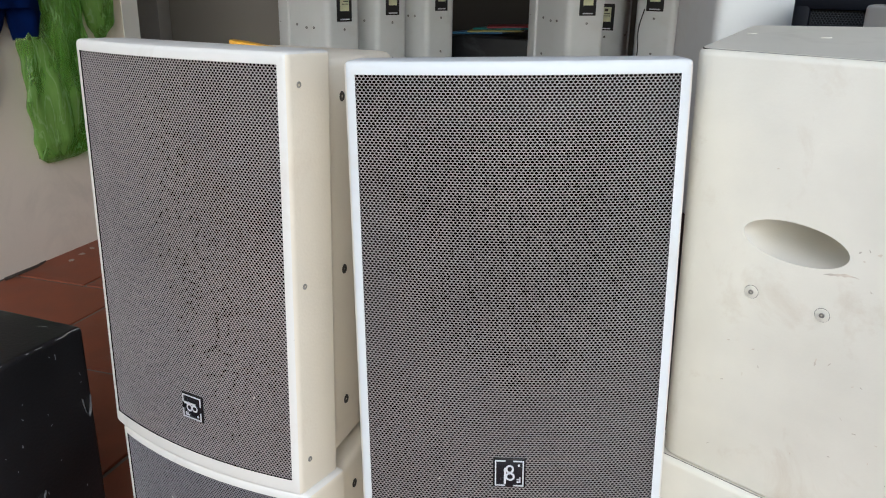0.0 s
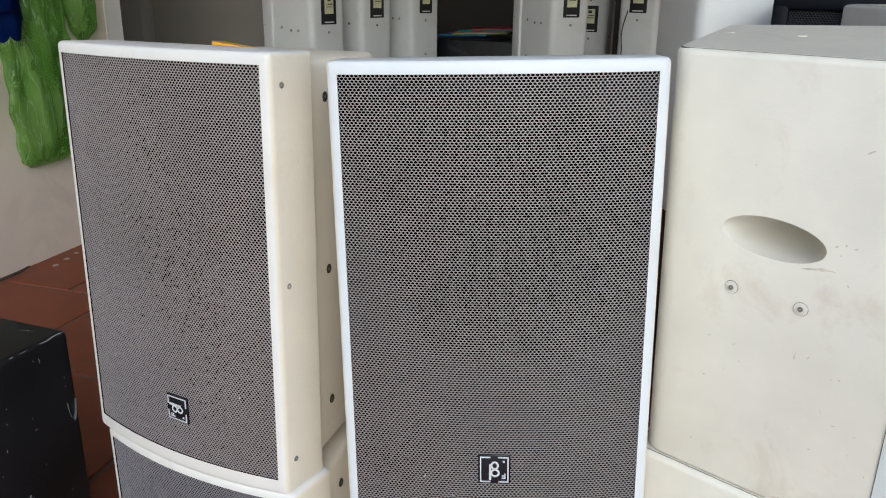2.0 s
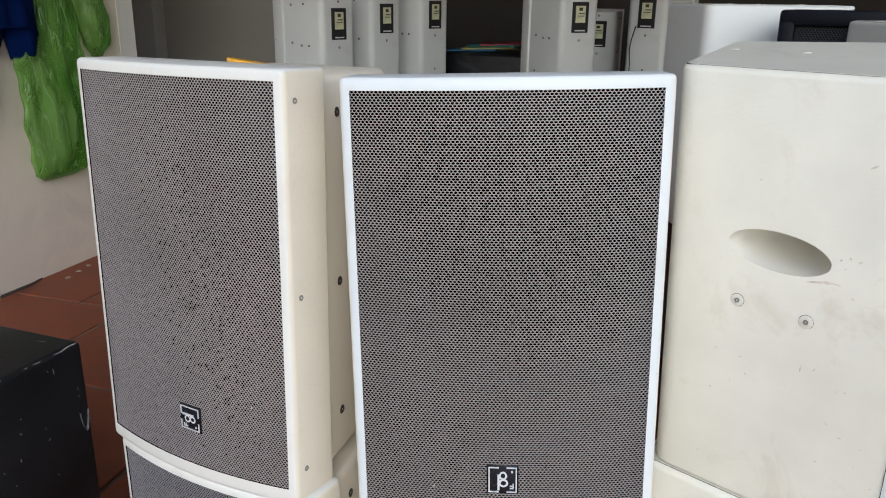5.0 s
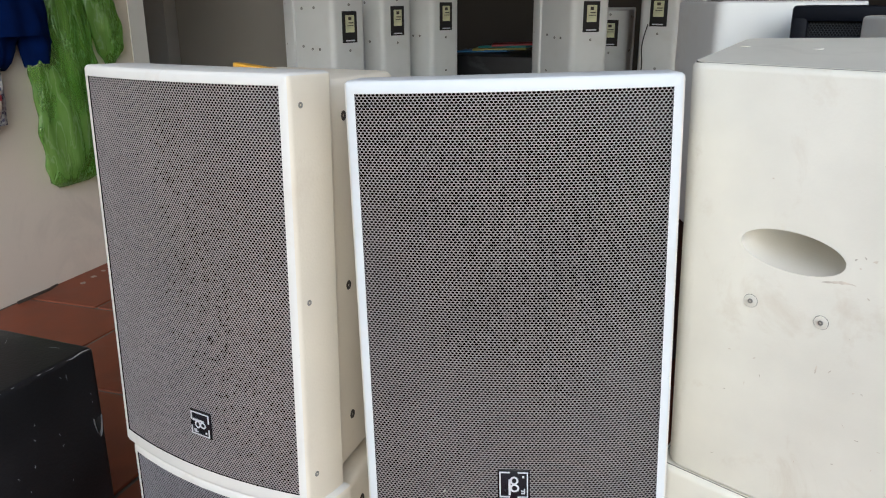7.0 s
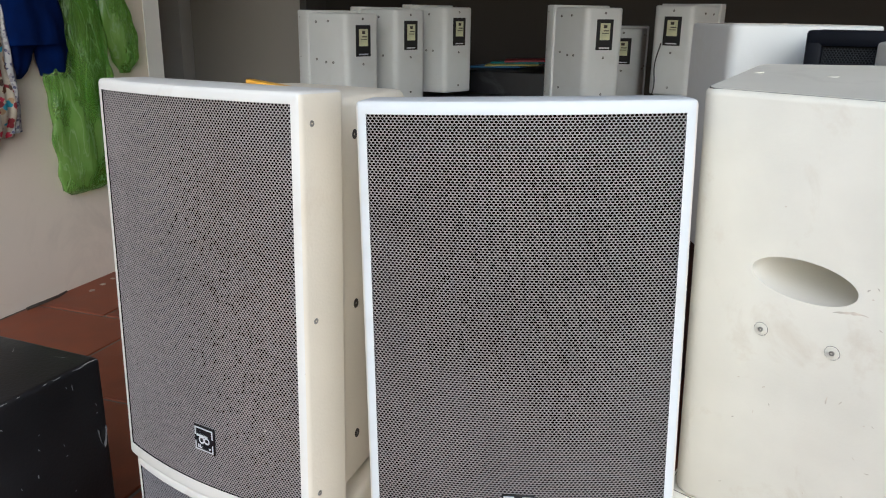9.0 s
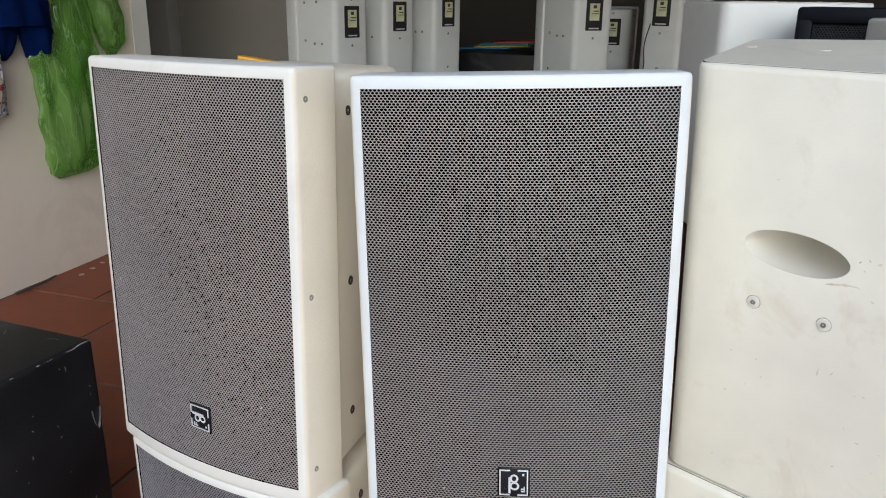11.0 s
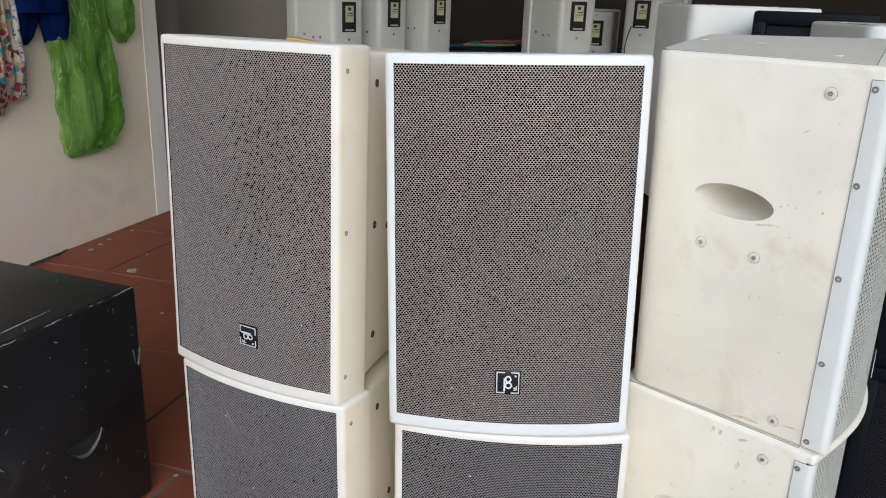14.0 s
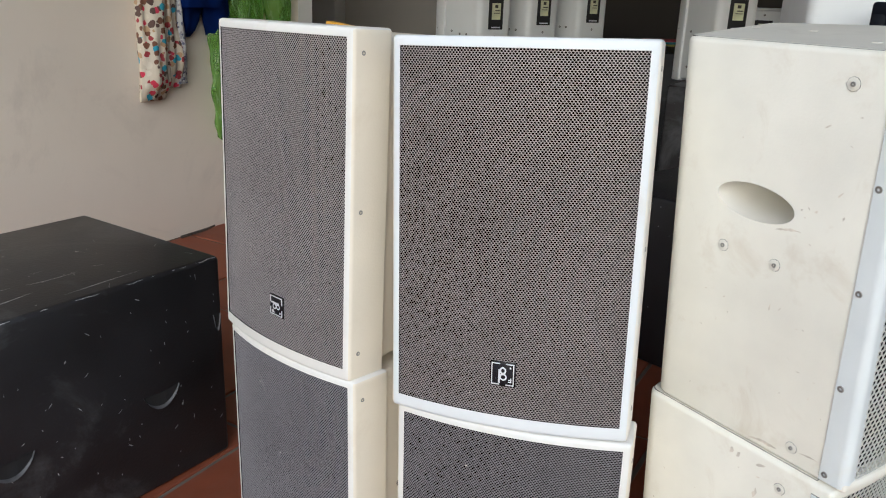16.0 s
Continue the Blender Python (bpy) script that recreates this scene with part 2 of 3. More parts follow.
    tc = nt.nodes.new("ShaderNodeTexCoord")
    nz = nt.nodes.new("ShaderNodeTexNoise")
    nz.inputs["Scale"].default_value = scale * 1.6
    nt.links.new(tc.outputs["Object"], nz.inputs["Vector"])
    mv = nt.nodes.new("ShaderNodeMixRGB")
    mv.inputs[0].default_value = 0.012
    nt.links.new(tc.outputs["Object"], mv.inputs[1])
    nt.links.new(nz.outputs["Color"], mv.inputs[2])
    v = nt.nodes.new("ShaderNodeTexVoronoi")
    v.inputs["Scale"].default_value = scale
    nt.links.new(mv.outputs[0], v.inputs["Vector"])
    sep = nt.nodes.new("ShaderNodeSeparateColor")
    nt.links.new(v.outputs["Color"], sep.inputs[0])
    pick = nt.nodes.new("ShaderNodeValToRGB")
    pick.color_ramp.interpolation = "CONSTANT"
    els = pick.color_ramp.elements
    els[0].position, els[0].color = 0.0, (*dots[0], 1)
    els[1].position, els[1].color = 1 / len(dots), (*dots[1], 1)
    for i, c in enumerate(dots[2:], 2):
        e = els.new(i / len(dots))
        e.color = (*c, 1)
    nt.links.new(sep.outputs[0], pick.inputs[0])
    edge = nt.nodes.new("ShaderNodeValToRGB")
    edge.color_ramp.interpolation = "CONSTANT"
    edge.color_ramp.elements[0].color = (1, 1, 1, 1)
    edge.color_ramp.elements[1].position, edge.color_ramp.elements[1].color = 0.52, (0, 0, 0, 1)
    nt.links.new(v.outputs["Distance"], edge.inputs[0])
    mix = nt.nodes.new("ShaderNodeMixRGB")
    nt.links.new(edge.outputs[0], mix.inputs[0])
    mix.inputs[1].default_value = (*ground, 1)
    nt.links.new(pick.outputs[0], mix.inputs[2])
    nt.links.new(mix.outputs[0], b.inputs["Base Color"])
    b.inputs["Roughness"].default_value = 0.95
    return m


BAG = bag_material()
PRINT = print_material("printed_cotton", (0.56, 0.50, 0.40),
                       [(0.55, 0.04, 0.08), (0.62, 0.56, 0.46), (0.05, 0.30, 0.42), (0.16, 0.07, 0.04), (0.62, 0.56, 0.46), (0.42, 0.28, 0.16), (0.30, 0.04, 0.05), (0.10, 0.06, 0.05)], 34)
PRINT_FINE = print_material("small_flower_cotton", (0.55, 0.55, 0.55),
                            [(0.12, 0.12, 0.2), (0.55, 0.55, 0.55), (0.35, 0.33, 0.36)], 75)

# ---- building tools ----


def link(name, bm, mat, smooth=30):
    me = bpy.data.meshes.new(name)
    bm.normal_update()
    bm.to_mesh(me)
    bm.free()
    for m in (mat if isinstance(mat, (list, tuple)) else [mat]):
        me.materials.append(m)
    if smooth:
        me.shade_smooth()
        me.set_sharp_from_angle(angle=radians(smooth))
    return new(name, me)


def part(name, bm, mat, parent, label="", smooth=30):
    ob = link(name, bm, mat, smooth)
    ob.parent = parent
    if label:
        ob["label"] = label
    return ob


def twin(ob, parent, m):
    """Another object on the same mesh, at the pose m under parent."""
    o = new(ob.name.split(".")[0], ob.data)
    o.parent = parent
    o.matrix_basis = m
    return o


def round_edges(bm, width, seg=2, least=25, joint=None):
    es = [e for e in bm.edges if len(e.link_faces) == 2 and e.calc_face_angle(0) > radians(least)
          and not (joint and joint(e.verts[0].co) and joint(e.verts[1].co))]
    if es and width:
        bmesh.ops.bevel(bm, geom=es, offset=width, segments=seg, profile=0.5, affect="EDGES", clamp_overlap=True)
    return bm


def box(x0, x1, y0, y1, z0, z1, bevel=0.0, seg=2, bm=None):
    own = bm is None
    b = bmesh.new() if own else bm
    r = bmesh.ops.create_cube(b, size=1.0)
    bmesh.ops.scale(b, vec=(x1 - x0, y1 - y0, z1 - z0), verts=r["verts"])
    bmesh.ops.translate(b, vec=((x0 + x1) / 2, (y0 + y1) / 2, (z0 + z1) / 2), verts=r["verts"])
    if bevel:
        es = list({e for v in r["verts"] for e in v.link_edges})
        bmesh.ops.bevel(b, geom=es, offset=bevel, segments=seg, profile=0.5, affect="EDGES", clamp_overlap=True)
    return b


def prism(pts, z0, z1, bevel=0.0, seg=3, least=25, joint=None):
    bm = bmesh.new()
    lo = [bm.verts.new((x, y, z0)) for x, y in pts]
    hi = [bm.verts.new((x, y, z1)) for x, y in pts]
    n = len(pts)
    bm.faces.new(lo[::-1])
    bm.faces.new(hi)
    for i in range(n):
        bm.faces.new((lo[i], lo[(i + 1) % n], hi[(i + 1) % n], hi[i]))
    bmesh.ops.recalc_face_normals(bm, faces=bm.faces)
    if bevel:
        round_edges(bm, bevel, seg, least, joint)
    return bm


def rounded_plan(pts, radii, n=6):
    """A closed outline with its corners rounded to the given radii."""
    out = []
    k = len(pts)
    for i in range(k):
        p, a, b = Vector(pts[i]), Vector(pts[i - 1]), Vector(pts[(i + 1) % k])
        r = radii[i]
        if r <= 0:
            out.append(tuple(p))
            continue
        u, w = (a - p).normalized(), (b - p).normalized()
        s, e = p + u * r, p + w * r
        for j in range(n + 1):
            t = j / n
            q = s * (1 - t) ** 2 + p * 2 * t * (1 - t) + e * t * t
            out.append((q.x, q.y))
    return out


def disc(r, depth, seg=16, bevel=0.0):
    """A short cylinder along -y, its back at y=0."""
    bm = bmesh.new()
    bmesh.ops.create_cone(bm, cap_ends=True, segments=seg, radius1=r, radius2=r, depth=depth)
    bmesh.ops.rotate(bm, cent=(0, 0, 0), matrix=Matrix.Rotation(radians(90), 3, "X"), verts=bm.verts)
    bmesh.ops.translate(bm, vec=(0, -depth / 2, 0), verts=bm.verts)
    if bevel:
        round_edges(bm, bevel, 2, 60)
    return bm


def screw_mesh(r):
    """A round screw head with a hollow socket, facing -y."""
    bm = bmesh.new()
    rings = [(r, 0.0012), (r, -0.0006), (r * 0.9, -0.0014), (r * 0.42, -0.0014), (r * 0.42, 0.0004)]
    loops = []
    for rad, y in rings:
        loops.append([bm.verts.new((rad * math.cos(a * math.tau / 12), y, rad * math.sin(a * math.tau / 12))) for a in range(12)])
    for l0, l1 in zip(loops, loops[1:]):
        for i in range(12):
            bm.faces.new((l0[i], l0[(i + 1) % 12], l1[(i + 1) % 12], l1[i]))
    f = bm.faces.new(loops[-1])
    f.material_index = 1
    bmesh.ops.recalc_face_normals(bm, faces=bm.faces)
    return bm


def screw(parent, r, m, mat=STEEL, name="screw", label=""):
    return place(part(name, screw_mesh(r), [mat, DARK], parent, label), m)


def place(ob, m):
    ob.matrix_basis = m
    return ob


def perforated(name, u0, u1, z0, z1, pitch, open_part, surf, squash=0.86, sink=(0.0, 0.001)):
    """A sheet of six-sided cells with a hole in each, in staggered rows; surf(u) gives its plan."""
    step = pitch * 0.866 * squash
    rows = int((z1 - z0) / step) + 2
    cols = int((u1 - u0) / pitch) + 2
    j, i = np.meshgrid(np.arange(rows), np.arange(cols), indexing="ij")
    cu = (u0 + pitch * (i + 0.5 * (j % 2))).ravel()
    cz = (z0 + step * j).ravel()
    a = np.radians(30 + 60 * np.arange(6))
    outer = pitch / math.sqrt(3)
    du, dz = outer * np.cos(a), outer * squash * np.sin(a)
    # the sheet between the holes, and the wall of each hole behind it
    U = np.concatenate([cu[:, None] + f * du for f in (1, open_part, open_part)], 1)
    Z = np.concatenate([cz[:, None] + f * dz for f in (1, open_part, open_part)], 1)
    U, Z = np.clip(U, u0, u1), np.clip(Z, z0, z1)
    X, Y = surf(U)
    X[:, 12:] += sink[0]
    Y[:, 12:] += sink[1]
    co = np.stack([X, Y, Z], -1).reshape(-1, 3)
    k = np.arange(6)
    quad = np.concatenate([np.stack([o + k, o + (k + 1) % 6, o + 6 + (k + 1) % 6, o + 6 + k], -1) for o in (0, 6)])
    faces = (quad[None] + 18 * np.arange(len(cu))[:, None, None]).reshape(-1, 4)
    me = bpy.data.meshes.new(name)
    me.from_pydata(co.tolist(), [], faces.tolist())
    me.update()
    return me


def marks(name, spots, mat, parent, seed, place_at, label=""):
    """Small ragged marks lying on a surface: spots of (u, v, length, width, angle); place_at maps (u, v) to a point."""
    r = random.Random(seed)
    bm = bmesh.new()
    for u, v, ln, w, a in spots:
        n = max(3, min(10, int(ln / w) + 2))
        ca, sa = math.cos(radians(a)), math.sin(radians(a))
        rows = []
        bend = r.uniform(-0.25, 0.25) * ln
        for i in range(n + 1):
            t = i / n - 0.5
            half = w * 0.5 * math.cos(t * 2.9) * r.uniform(0.5, 1.2) + 0.0001
            off = bend * (0.25 - t * t) + r.uniform(-0.15, 0.15) * w
            rows.append([bm.verts.new(place_at(u + t * ln * ca - (off + s_) * sa, v + t * ln * sa + (off + s_) * ca)) for s_ in (-half, half)])
        for p, q in zip(rows, rows[1:]):
            bm.faces.new((p[0], q[0], q[1], p[1]))
    ob = part(name, bm, mat, parent, label, 0)
    ob["kind"] = "stuff"
    return ob


# ---- the walled shop front ----
SHOP = pose(0, 0, 0, 0, 0, 17)
XW = -2.60  # face of the painted side wall


def structure(name, bm, mat, label, category, m=SHOP, smooth=30):
    ob = link(name, bm, mat, smooth)
    ob.matrix_world = m
    return tagged(ob, label, category, kind="structure")


structure("wall_west", box(XW - 0.22, XW, -5.0, 3.56, 0, 3.2), WALL, "greige painted masonry side wall with faint stains", "wall")
structure("trim", box(XW + 0.0005, XW + 0.004, 3.44, 3.562, 0, 3.2), WALL_LIGHT, "paler strip along the end of the side wall", "trim")
structure("wall_north", box(-5.2, -2.50, 5.0, 5.2, 0, 3.2), WALL_SHADE, "inner wall, its shade put into darkened grey paint", "wall")
structure("pilaster", box(-3.9, -3.44, 4.86, 4.998, 0, 3.2, 0.006), PILASTER, "pilaster against the inner wall, its grey lowered for shade", "wall")
structure("wall_back", box(-2.7, 5.0, 7.0, 7.2, 0, 3.2), ROOM, "rear wall of the shop room, blackened for the unlit interior", "wall")
structure("wall_inner", box(-2.70, -2.50, 5.2, 7.0, 0, 3.2), ROOM, "inner side wall of the shop room, blackened for the unlit interior", "wall")
structure("wall_east", box(5.0, 5.2, 1.6, 7.2, 0, 3.2), WALL, "plain painted side wall of the shop", "wall")
structure("wall_far_west", box(-5.2, -5.0, 3.56, 5.0, 0, 3.2), WALL_SHADE, "wall of the side recess, darkened grey for its shade", "wall")
structure("wall_recess", box(-5.2, XW - 0.22, 3.36, 3.56, 0, 3.2), WALL_SHADE, "wall closing the side recess, darkened grey for its shade", "wall")
structure("ceiling", box(-5.2, 5.2, 1.75, 7.2, 3.2, 3.4), CEIL, "plain painted concrete ceiling of the shop", "ceiling")
# Unseen beam, added to keep sun and sky off the rear row.
structure("beam", box(-2.6, 5.0, 1.551, 1.75, 2.55, 3.2), WALL, "unseen beam added over the shop front to darken the interior", "beam")
# Unseen slab, added to dim the tops of the stacks.
structure("canopy", box(-2.6, 5.0, -0.10, 1.55, 3.25, 3.4), CEIL, "unseen eave added over the shop front to cut sky light", "canopy")
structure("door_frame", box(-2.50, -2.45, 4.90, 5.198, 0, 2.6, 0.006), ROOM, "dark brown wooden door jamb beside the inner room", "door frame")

# ground outside and mortar bed under the tiles
structure("ground", box(-60, 60, -80, 60, -0.25, -0.05), PAVING, "grey concrete street ground", "ground")
floor = structure("floor", box(-5.2, 5.2, -1.2, 7.0, -0.049, -0.006), MORTAR, "terracotta square tiles in grey mortar, dusty", "floor")


# ---- white loudspeakers with a bowed front grille ----
def badge(parent, m):
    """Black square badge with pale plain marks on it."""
    b = part("badge", box(-0.021, 0.021, -0.003, 0.0, -0.021, 0.021, 0.0012), BADGE, parent, "small black square badge with pale marks")
    b.matrix_basis = m
    y0, y1 = -0.0042, -0.0032
    w = 0.0016
    bm = box(-0.0185, -0.0185 + w, y0, y1, -0.0185, 0.0185)
    box(0.0185 - w, 0.0185, y0, y1, -0.0185, 0.0185, bm=bm)
    for z in (-0.0185, 0.0185 - w):
        box(-0.0168, -0.005, y0, y1, z, z + w, bm=bm)
        box(0.005, 0.0168, y0, y1, z, z + w, bm=bm)
    part("badge_border", bm, BADGE_W, b, "", 0)
    bm = bmesh.new()
    for cx, cz, rx, rz, gap in ((0.0005, 0.0062, 0.0055, 0.0062, 0.0), (0.0010, -0.0045, 0.0062, 0.0060, 0.0)):
        n = 18
        ring = []
        for i in range(n):
            a = i / n * math.tau
            ring.append([bm.verts.new((cx + (rx - d) * math.cos(a), y0, cz + (rz - d) * math.sin(a))) for d in (0, 0.0026)])
        for i in range(n):
            p, q = ring[i], ring[(i + 1) % n]
            bm.faces.new((p[0], q[0], q[1], p[1]))
    box(-0.0068, -0.0040, y0 - 0.0002, y1, -0.0150, 0.0075, bm=bm)
    box(0.0095, 0.0145, y0, y1, -0.0130, -0.0115, bm=bm)
    box(0.0095, 0.0145, y0, y1, -0.0095, -0.0082, bm=bm)
    box(0.0130, 0.0146, y0, y1, -0.0130, -0.0055, bm=bm)
    box(0.0110, 0.0135, y0, y1, 0.0105, 0.0130, bm=bm)
    part("badge_mark", bm, BADGE_W, b, "", 0)
    return b


W, SLAB, BULGE = 0.3985, 0.084, 0.0255
MW = 0.3705  # width of the grille opening


def bow(u):
    return -BULGE * (1 - (2 * u / W) ** 2)


def front_shell(H, rim, rim_top):
    """Front slab with a bowed face and a recessed opening for the grille."""
    bm = bmesh.new()
    us = [-W / 2] + [(-MW / 2 + MW * i / 16) for i in range(17)] + [W / 2]
    zs = [0.0, rim, H - rim_top, H]
    V = {}
    for i, u in enumerate(us):
        for k, z in enumerate(zs):
            V[i, k] = bm.verts.new((u, bow(u), z))
    n = len(us) - 1
    inner = {}
    for i in range(1, n):
        for k in (1, 2):
            inner[i, k] = bm.verts.new((us[i], bow(us[i]) + 0.014, zs[k]))
    for i in range(n):
        for k in range(3):
            if k == 1 and 1 <= i < n - 1:
                f = bm.faces.new((inner[i, 1], inner[i + 1, 1], inner[i + 1, 2], inner[i, 2]))
                f.material_index = 1
                continue
            bm.faces.new((V[i, k], V[i + 1, k], V[i + 1, k + 1], V[i, k + 1]))
    # walls of the opening go black for the shadow gap under the rim
    for i in range(1, n - 1):
        bm.faces.new((V[i, 1], V[i + 1, 1], inner[i + 1, 1], inner[i, 1])).material_index = 1
        bm.faces.new((V[i, 2], inner[i, 2], inner[i + 1, 2], V[i + 1, 2])).material_index = 1
    for i in (1, n - 1):
        bm.faces.new((V[i, 1], inner[i, 1], inner[i, 2], V[i, 2])).material_index = 1
    back = {(i, k): bm.verts.new((W / 2 * (-1 if i == 0 else 1), SLAB, zs[k])) for i in (0, n) for k in range(4)}
    for k in range(3):
        bm.faces.new((V[0, k], V[0, k + 1], back[0, k + 1], back[0, k]))
        bm.faces.new((V[n, k], back[n, k], back[n, k + 1], V[n, k + 1]))
        bm.faces.new((back[0, k], back[0, k + 1], back[n, k + 1], back[n, k]))
    bm.faces.new([V[i, 0] for i in range(n + 1)] + [back[n, 0], back[0, 0]])
    bm.faces.new([V[i, 3] for i in range(n + 1)] + [back[n, 3], back[0, 3]])
    bmesh.ops.recalc_face_normals(bm, faces=bm.faces)
    outer = set(V[0, k] for k in range(4)) | set(V[n, k] for k in range(4)) | set(back.values())
    outer |= {V[i, k] for i in range(n + 1) for k in (0, 3)}
    es = [e for e in bm.edges if e.verts[0] in outer and e.verts[1] in outer and len(e.link_faces) == 2
          and e.calc_face_angle(0) > radians(40)]
    bmesh.ops.bevel(bm, geom=es, offset=0.007, segments=3, profile=0.5, affect="EDGES", clamp_overlap=True)
    for f in bm.faces:
        if abs(f.normal.x) > 0.75 and f.material_index == 0 and abs(f.calc_center_median().x) > W / 2 - 0.003:
            f.material_index = 2
    return bm


def bowed_speaker(H, label, front=WHITE, rear=SHELL, turned=False, detail=True, rim_top=0.0155, steel=GRILLE):
    """Full-range loudspeaker: front slab, bowed perforated grille, tapered rear shell, terminal plate."""
    rim = 0.0245
    sp = new("loudspeaker")
    tagged(sp, label, "loudspeaker")
    part("front_shell", front_shell(H, rim, rim_top), [front, FOAM_SHADE, rear], sp)
    plan = rounded_plan([(-0.188, SLAB - 0.004), (0.188, SLAB - 0.004), (0.125, 0.345), (-0.125, 0.345)], (0, 0, 0.035, 0.035))
    part("rear_shell", prism(plan, 0.014, H - 0.014, 0.012, 3, 40), rear, sp, "cream tapered rear shell")
    if detail:
        me = perforated("grille", -MW / 2, MW / 2, rim, H - rim_top, 0.0051, 0.81,
                        lambda u: (u, bow(u) + 0.002), 0.725)
        me.materials.append(steel)
        g = new("grille", me)
        g.parent = sp
        g["label"] = "dark grey perforated steel grille"
        c = bow(0) + 0.002
        badge(sp, pose(0.018 if turned else 0.0, c, 0.101 if turned else 0.098, 0, 90 if turned else 0, 0))
        rs = random.Random(int(H * 1000) + turned)
        marks("paint_flecks", [(rs.uniform(-0.17, 0.17), rs.uniform(0.04, H - 0.04), rs.uniform(0.003, 0.005), rs.uniform(0.002, 0.003), rs.uniform(0, 180))
                               for _ in range(4 if turned else 2)], SPECK, sp, 5, lambda u, v: (u, bow(u) + 0.0014, v))
    else:
        part("grille", box(-MW / 2, MW / 2, -0.004, 0.004, rim, H - rim), GRILLE, sp)
    first = None
    for side in (-1, 1):
        for z in (0.052, 0.312, H - 0.040):
            m = pose(side * (W / 2 - 0.0004), 0.020, z, 0, 0, 90 * side)
            if first is None:
                first = screw(sp, 0.0042, m)
            else:
                twin(first, sp, m)
    bolt = None
    ang = math.degrees(math.atan2(0.063, 0.265))
    for side in (-1, 1):
        for y, z in ((0.137, 0.088), (0.137, 0.300), (0.137, H - 0.065), (0.20, 0.285), (0.25, 0.285), (0.22, H - 0.06)):
            x = side * (0.188 - (y - SLAB + 0.004) * 0.063 / 0.265 + 0.0002)
            m = pose(x, y, z, 0, 0, side * (90 + ang))
            bolt = screw(sp, 0.0072, m, RUST, "bolt", "dark recessed fixing bolt") if bolt is None else twin(bolt, sp, m)
    plate = part("terminal_plate", box(-0.057, 0.057, 0, 0.006, -0.088, 0.088, 0.003), DARK, sp, "black terminal plate with a paper label")
    plate.matrix_basis = pose(0, 0.343, H - 0.168)
    part("paper_label", box(-0.034, 0.034, 0.0065, 0.0075, -0.03, 0.066), PAPER, plate, "yellowed paper label", 0)
    part("print_bar", box(-0.036, 0.036, 0.0065, 0.0072, -0.079, -0.072), BADGE_W, plate, "", 0)
    bm = box(-0.026, 0.012, 0.0078, 0.0082, 0.02, 0.026)
    box(-0.026, 0.020, 0.0078, 0.0082, 0.006, 0.010, bm=bm)
    box(-0.012, 0.012, 0.0078, 0.0082, 0.038, 0.056, bm=bm)
    part("label_mark", bm, RUST, plate, "", 0)
    for x, z in ((0, H - 0.045), (0, H - 0.30), (0, 0.06)):
        twin(bolt, sp, pose(x, 0.3452, z, 0, 0, 180))
    return sp


ZT, ZM = 1.190, 0.575
H1, H2 = ZT - ZM, ZM
speaker_a = bowed_speaker(H1, "white bowed-front loudspeaker with dark grey grille, stacked on another", front=YELLOWED, turned=True)
speaker_a.matrix_basis = pose(-0.6918, 0.6902, 0.5755, -1.73, -0.56, 3.9)
speaker_b = bowed_speaker(H1, "clean white bowed-front loudspeaker with dark grey grille, on a stack", rear=CREAM_B)
speaker_b.matrix_basis = pose(-0.2233, 0.8221, 0.5775, -2.5, -1.8, 29.3)
lower = bowed_speaker(H2, "white bowed-front loudspeaker with dusty grey grille, standing on floor", front=YELLOWED, rim_top=0.013, steel=DUSTY)
lower.matrix_basis = pose(-0.6818, 0.6902, 0.5755, -0.9, -1.4, 3.9) @ pose(0, 0.004, -H2)
lower_b = copy_thing(lower, pose(-0.2163, 0.8281, 0.5775, -1.0, -0.8, 29.3) @ pose(0, 0.002, -H2))
marks("dust_streak", [(-0.060, 0.492, 0.055, 0.007, -58), (-0.045, 0.478, 0.030, 0.005, -50), (0.015, 0.468, 0.022, 0.005, -55)],
      STREAK, lower, 15, lambda u, v: (u, bow(u) + 0.0012, v), "pale dust streak rubbed on the grille")
for o in (speaker_a, speaker_b, lower, lower_b):
    o["group"] = "bowed-front loudspeakers in stacks"

# ---- white loudspeakers of the rear row, seen from behind ----
rear_model = bowed_speaker(H2, "off-white loudspeaker turned backwards, black terminal plate on its rear", front=PALE, rear=PALE, detail=False)


def rear_pose(x, y, z, a):
    d = Vector((math.cos(radians(a)), math.sin(radians(a))))
    return pose(x - 0.348 * d.x, y - 0.348 * d.y, z, 0, 0, a - 90)


REAR = [(-2.913, 3.569, 0.725, -6), (-2.917, 4.021, 0.75, -8), (-2.848, 4.45, 0.77, -10), (-1.827, 4.485, 0.775, -32),
        (-2.06, 5.30, 0.650, -62), (-1.607, 4.99, 0.797, -93), (-1.604, 5.0, 0.222, -91)]
for i, r in enumerate(REAR):
    o = copy_thing(rear_model, rear_pose(*r)) if i else rear_model
    if not i:
        o.matrix_basis = rear_pose(*r)
    o["group"] = "off-white loudspeakers of the rear row"


wire_data = bpy.data.curves.new("cable", "CURVE")
wire_data.dimensions, wire_data.bevel_depth, wire_data.bevel_resolution = "3D", 0.0035, 2
sp_ = wire_data.splines.new("BEZIER")
sp_.bezier_points.add(3)
for p, co in zip(sp_.bezier_points, ((-1.665, 4.972, 1.13), (-1.690, 4.962, 1.00), (-1.685, 4.965, 0.86), (-1.700, 4.968, 0.79))):
    p.co, p.handle_left_type, p.handle_right_type = co, "AUTO", "AUTO"
wire_data.materials.append(DARK)
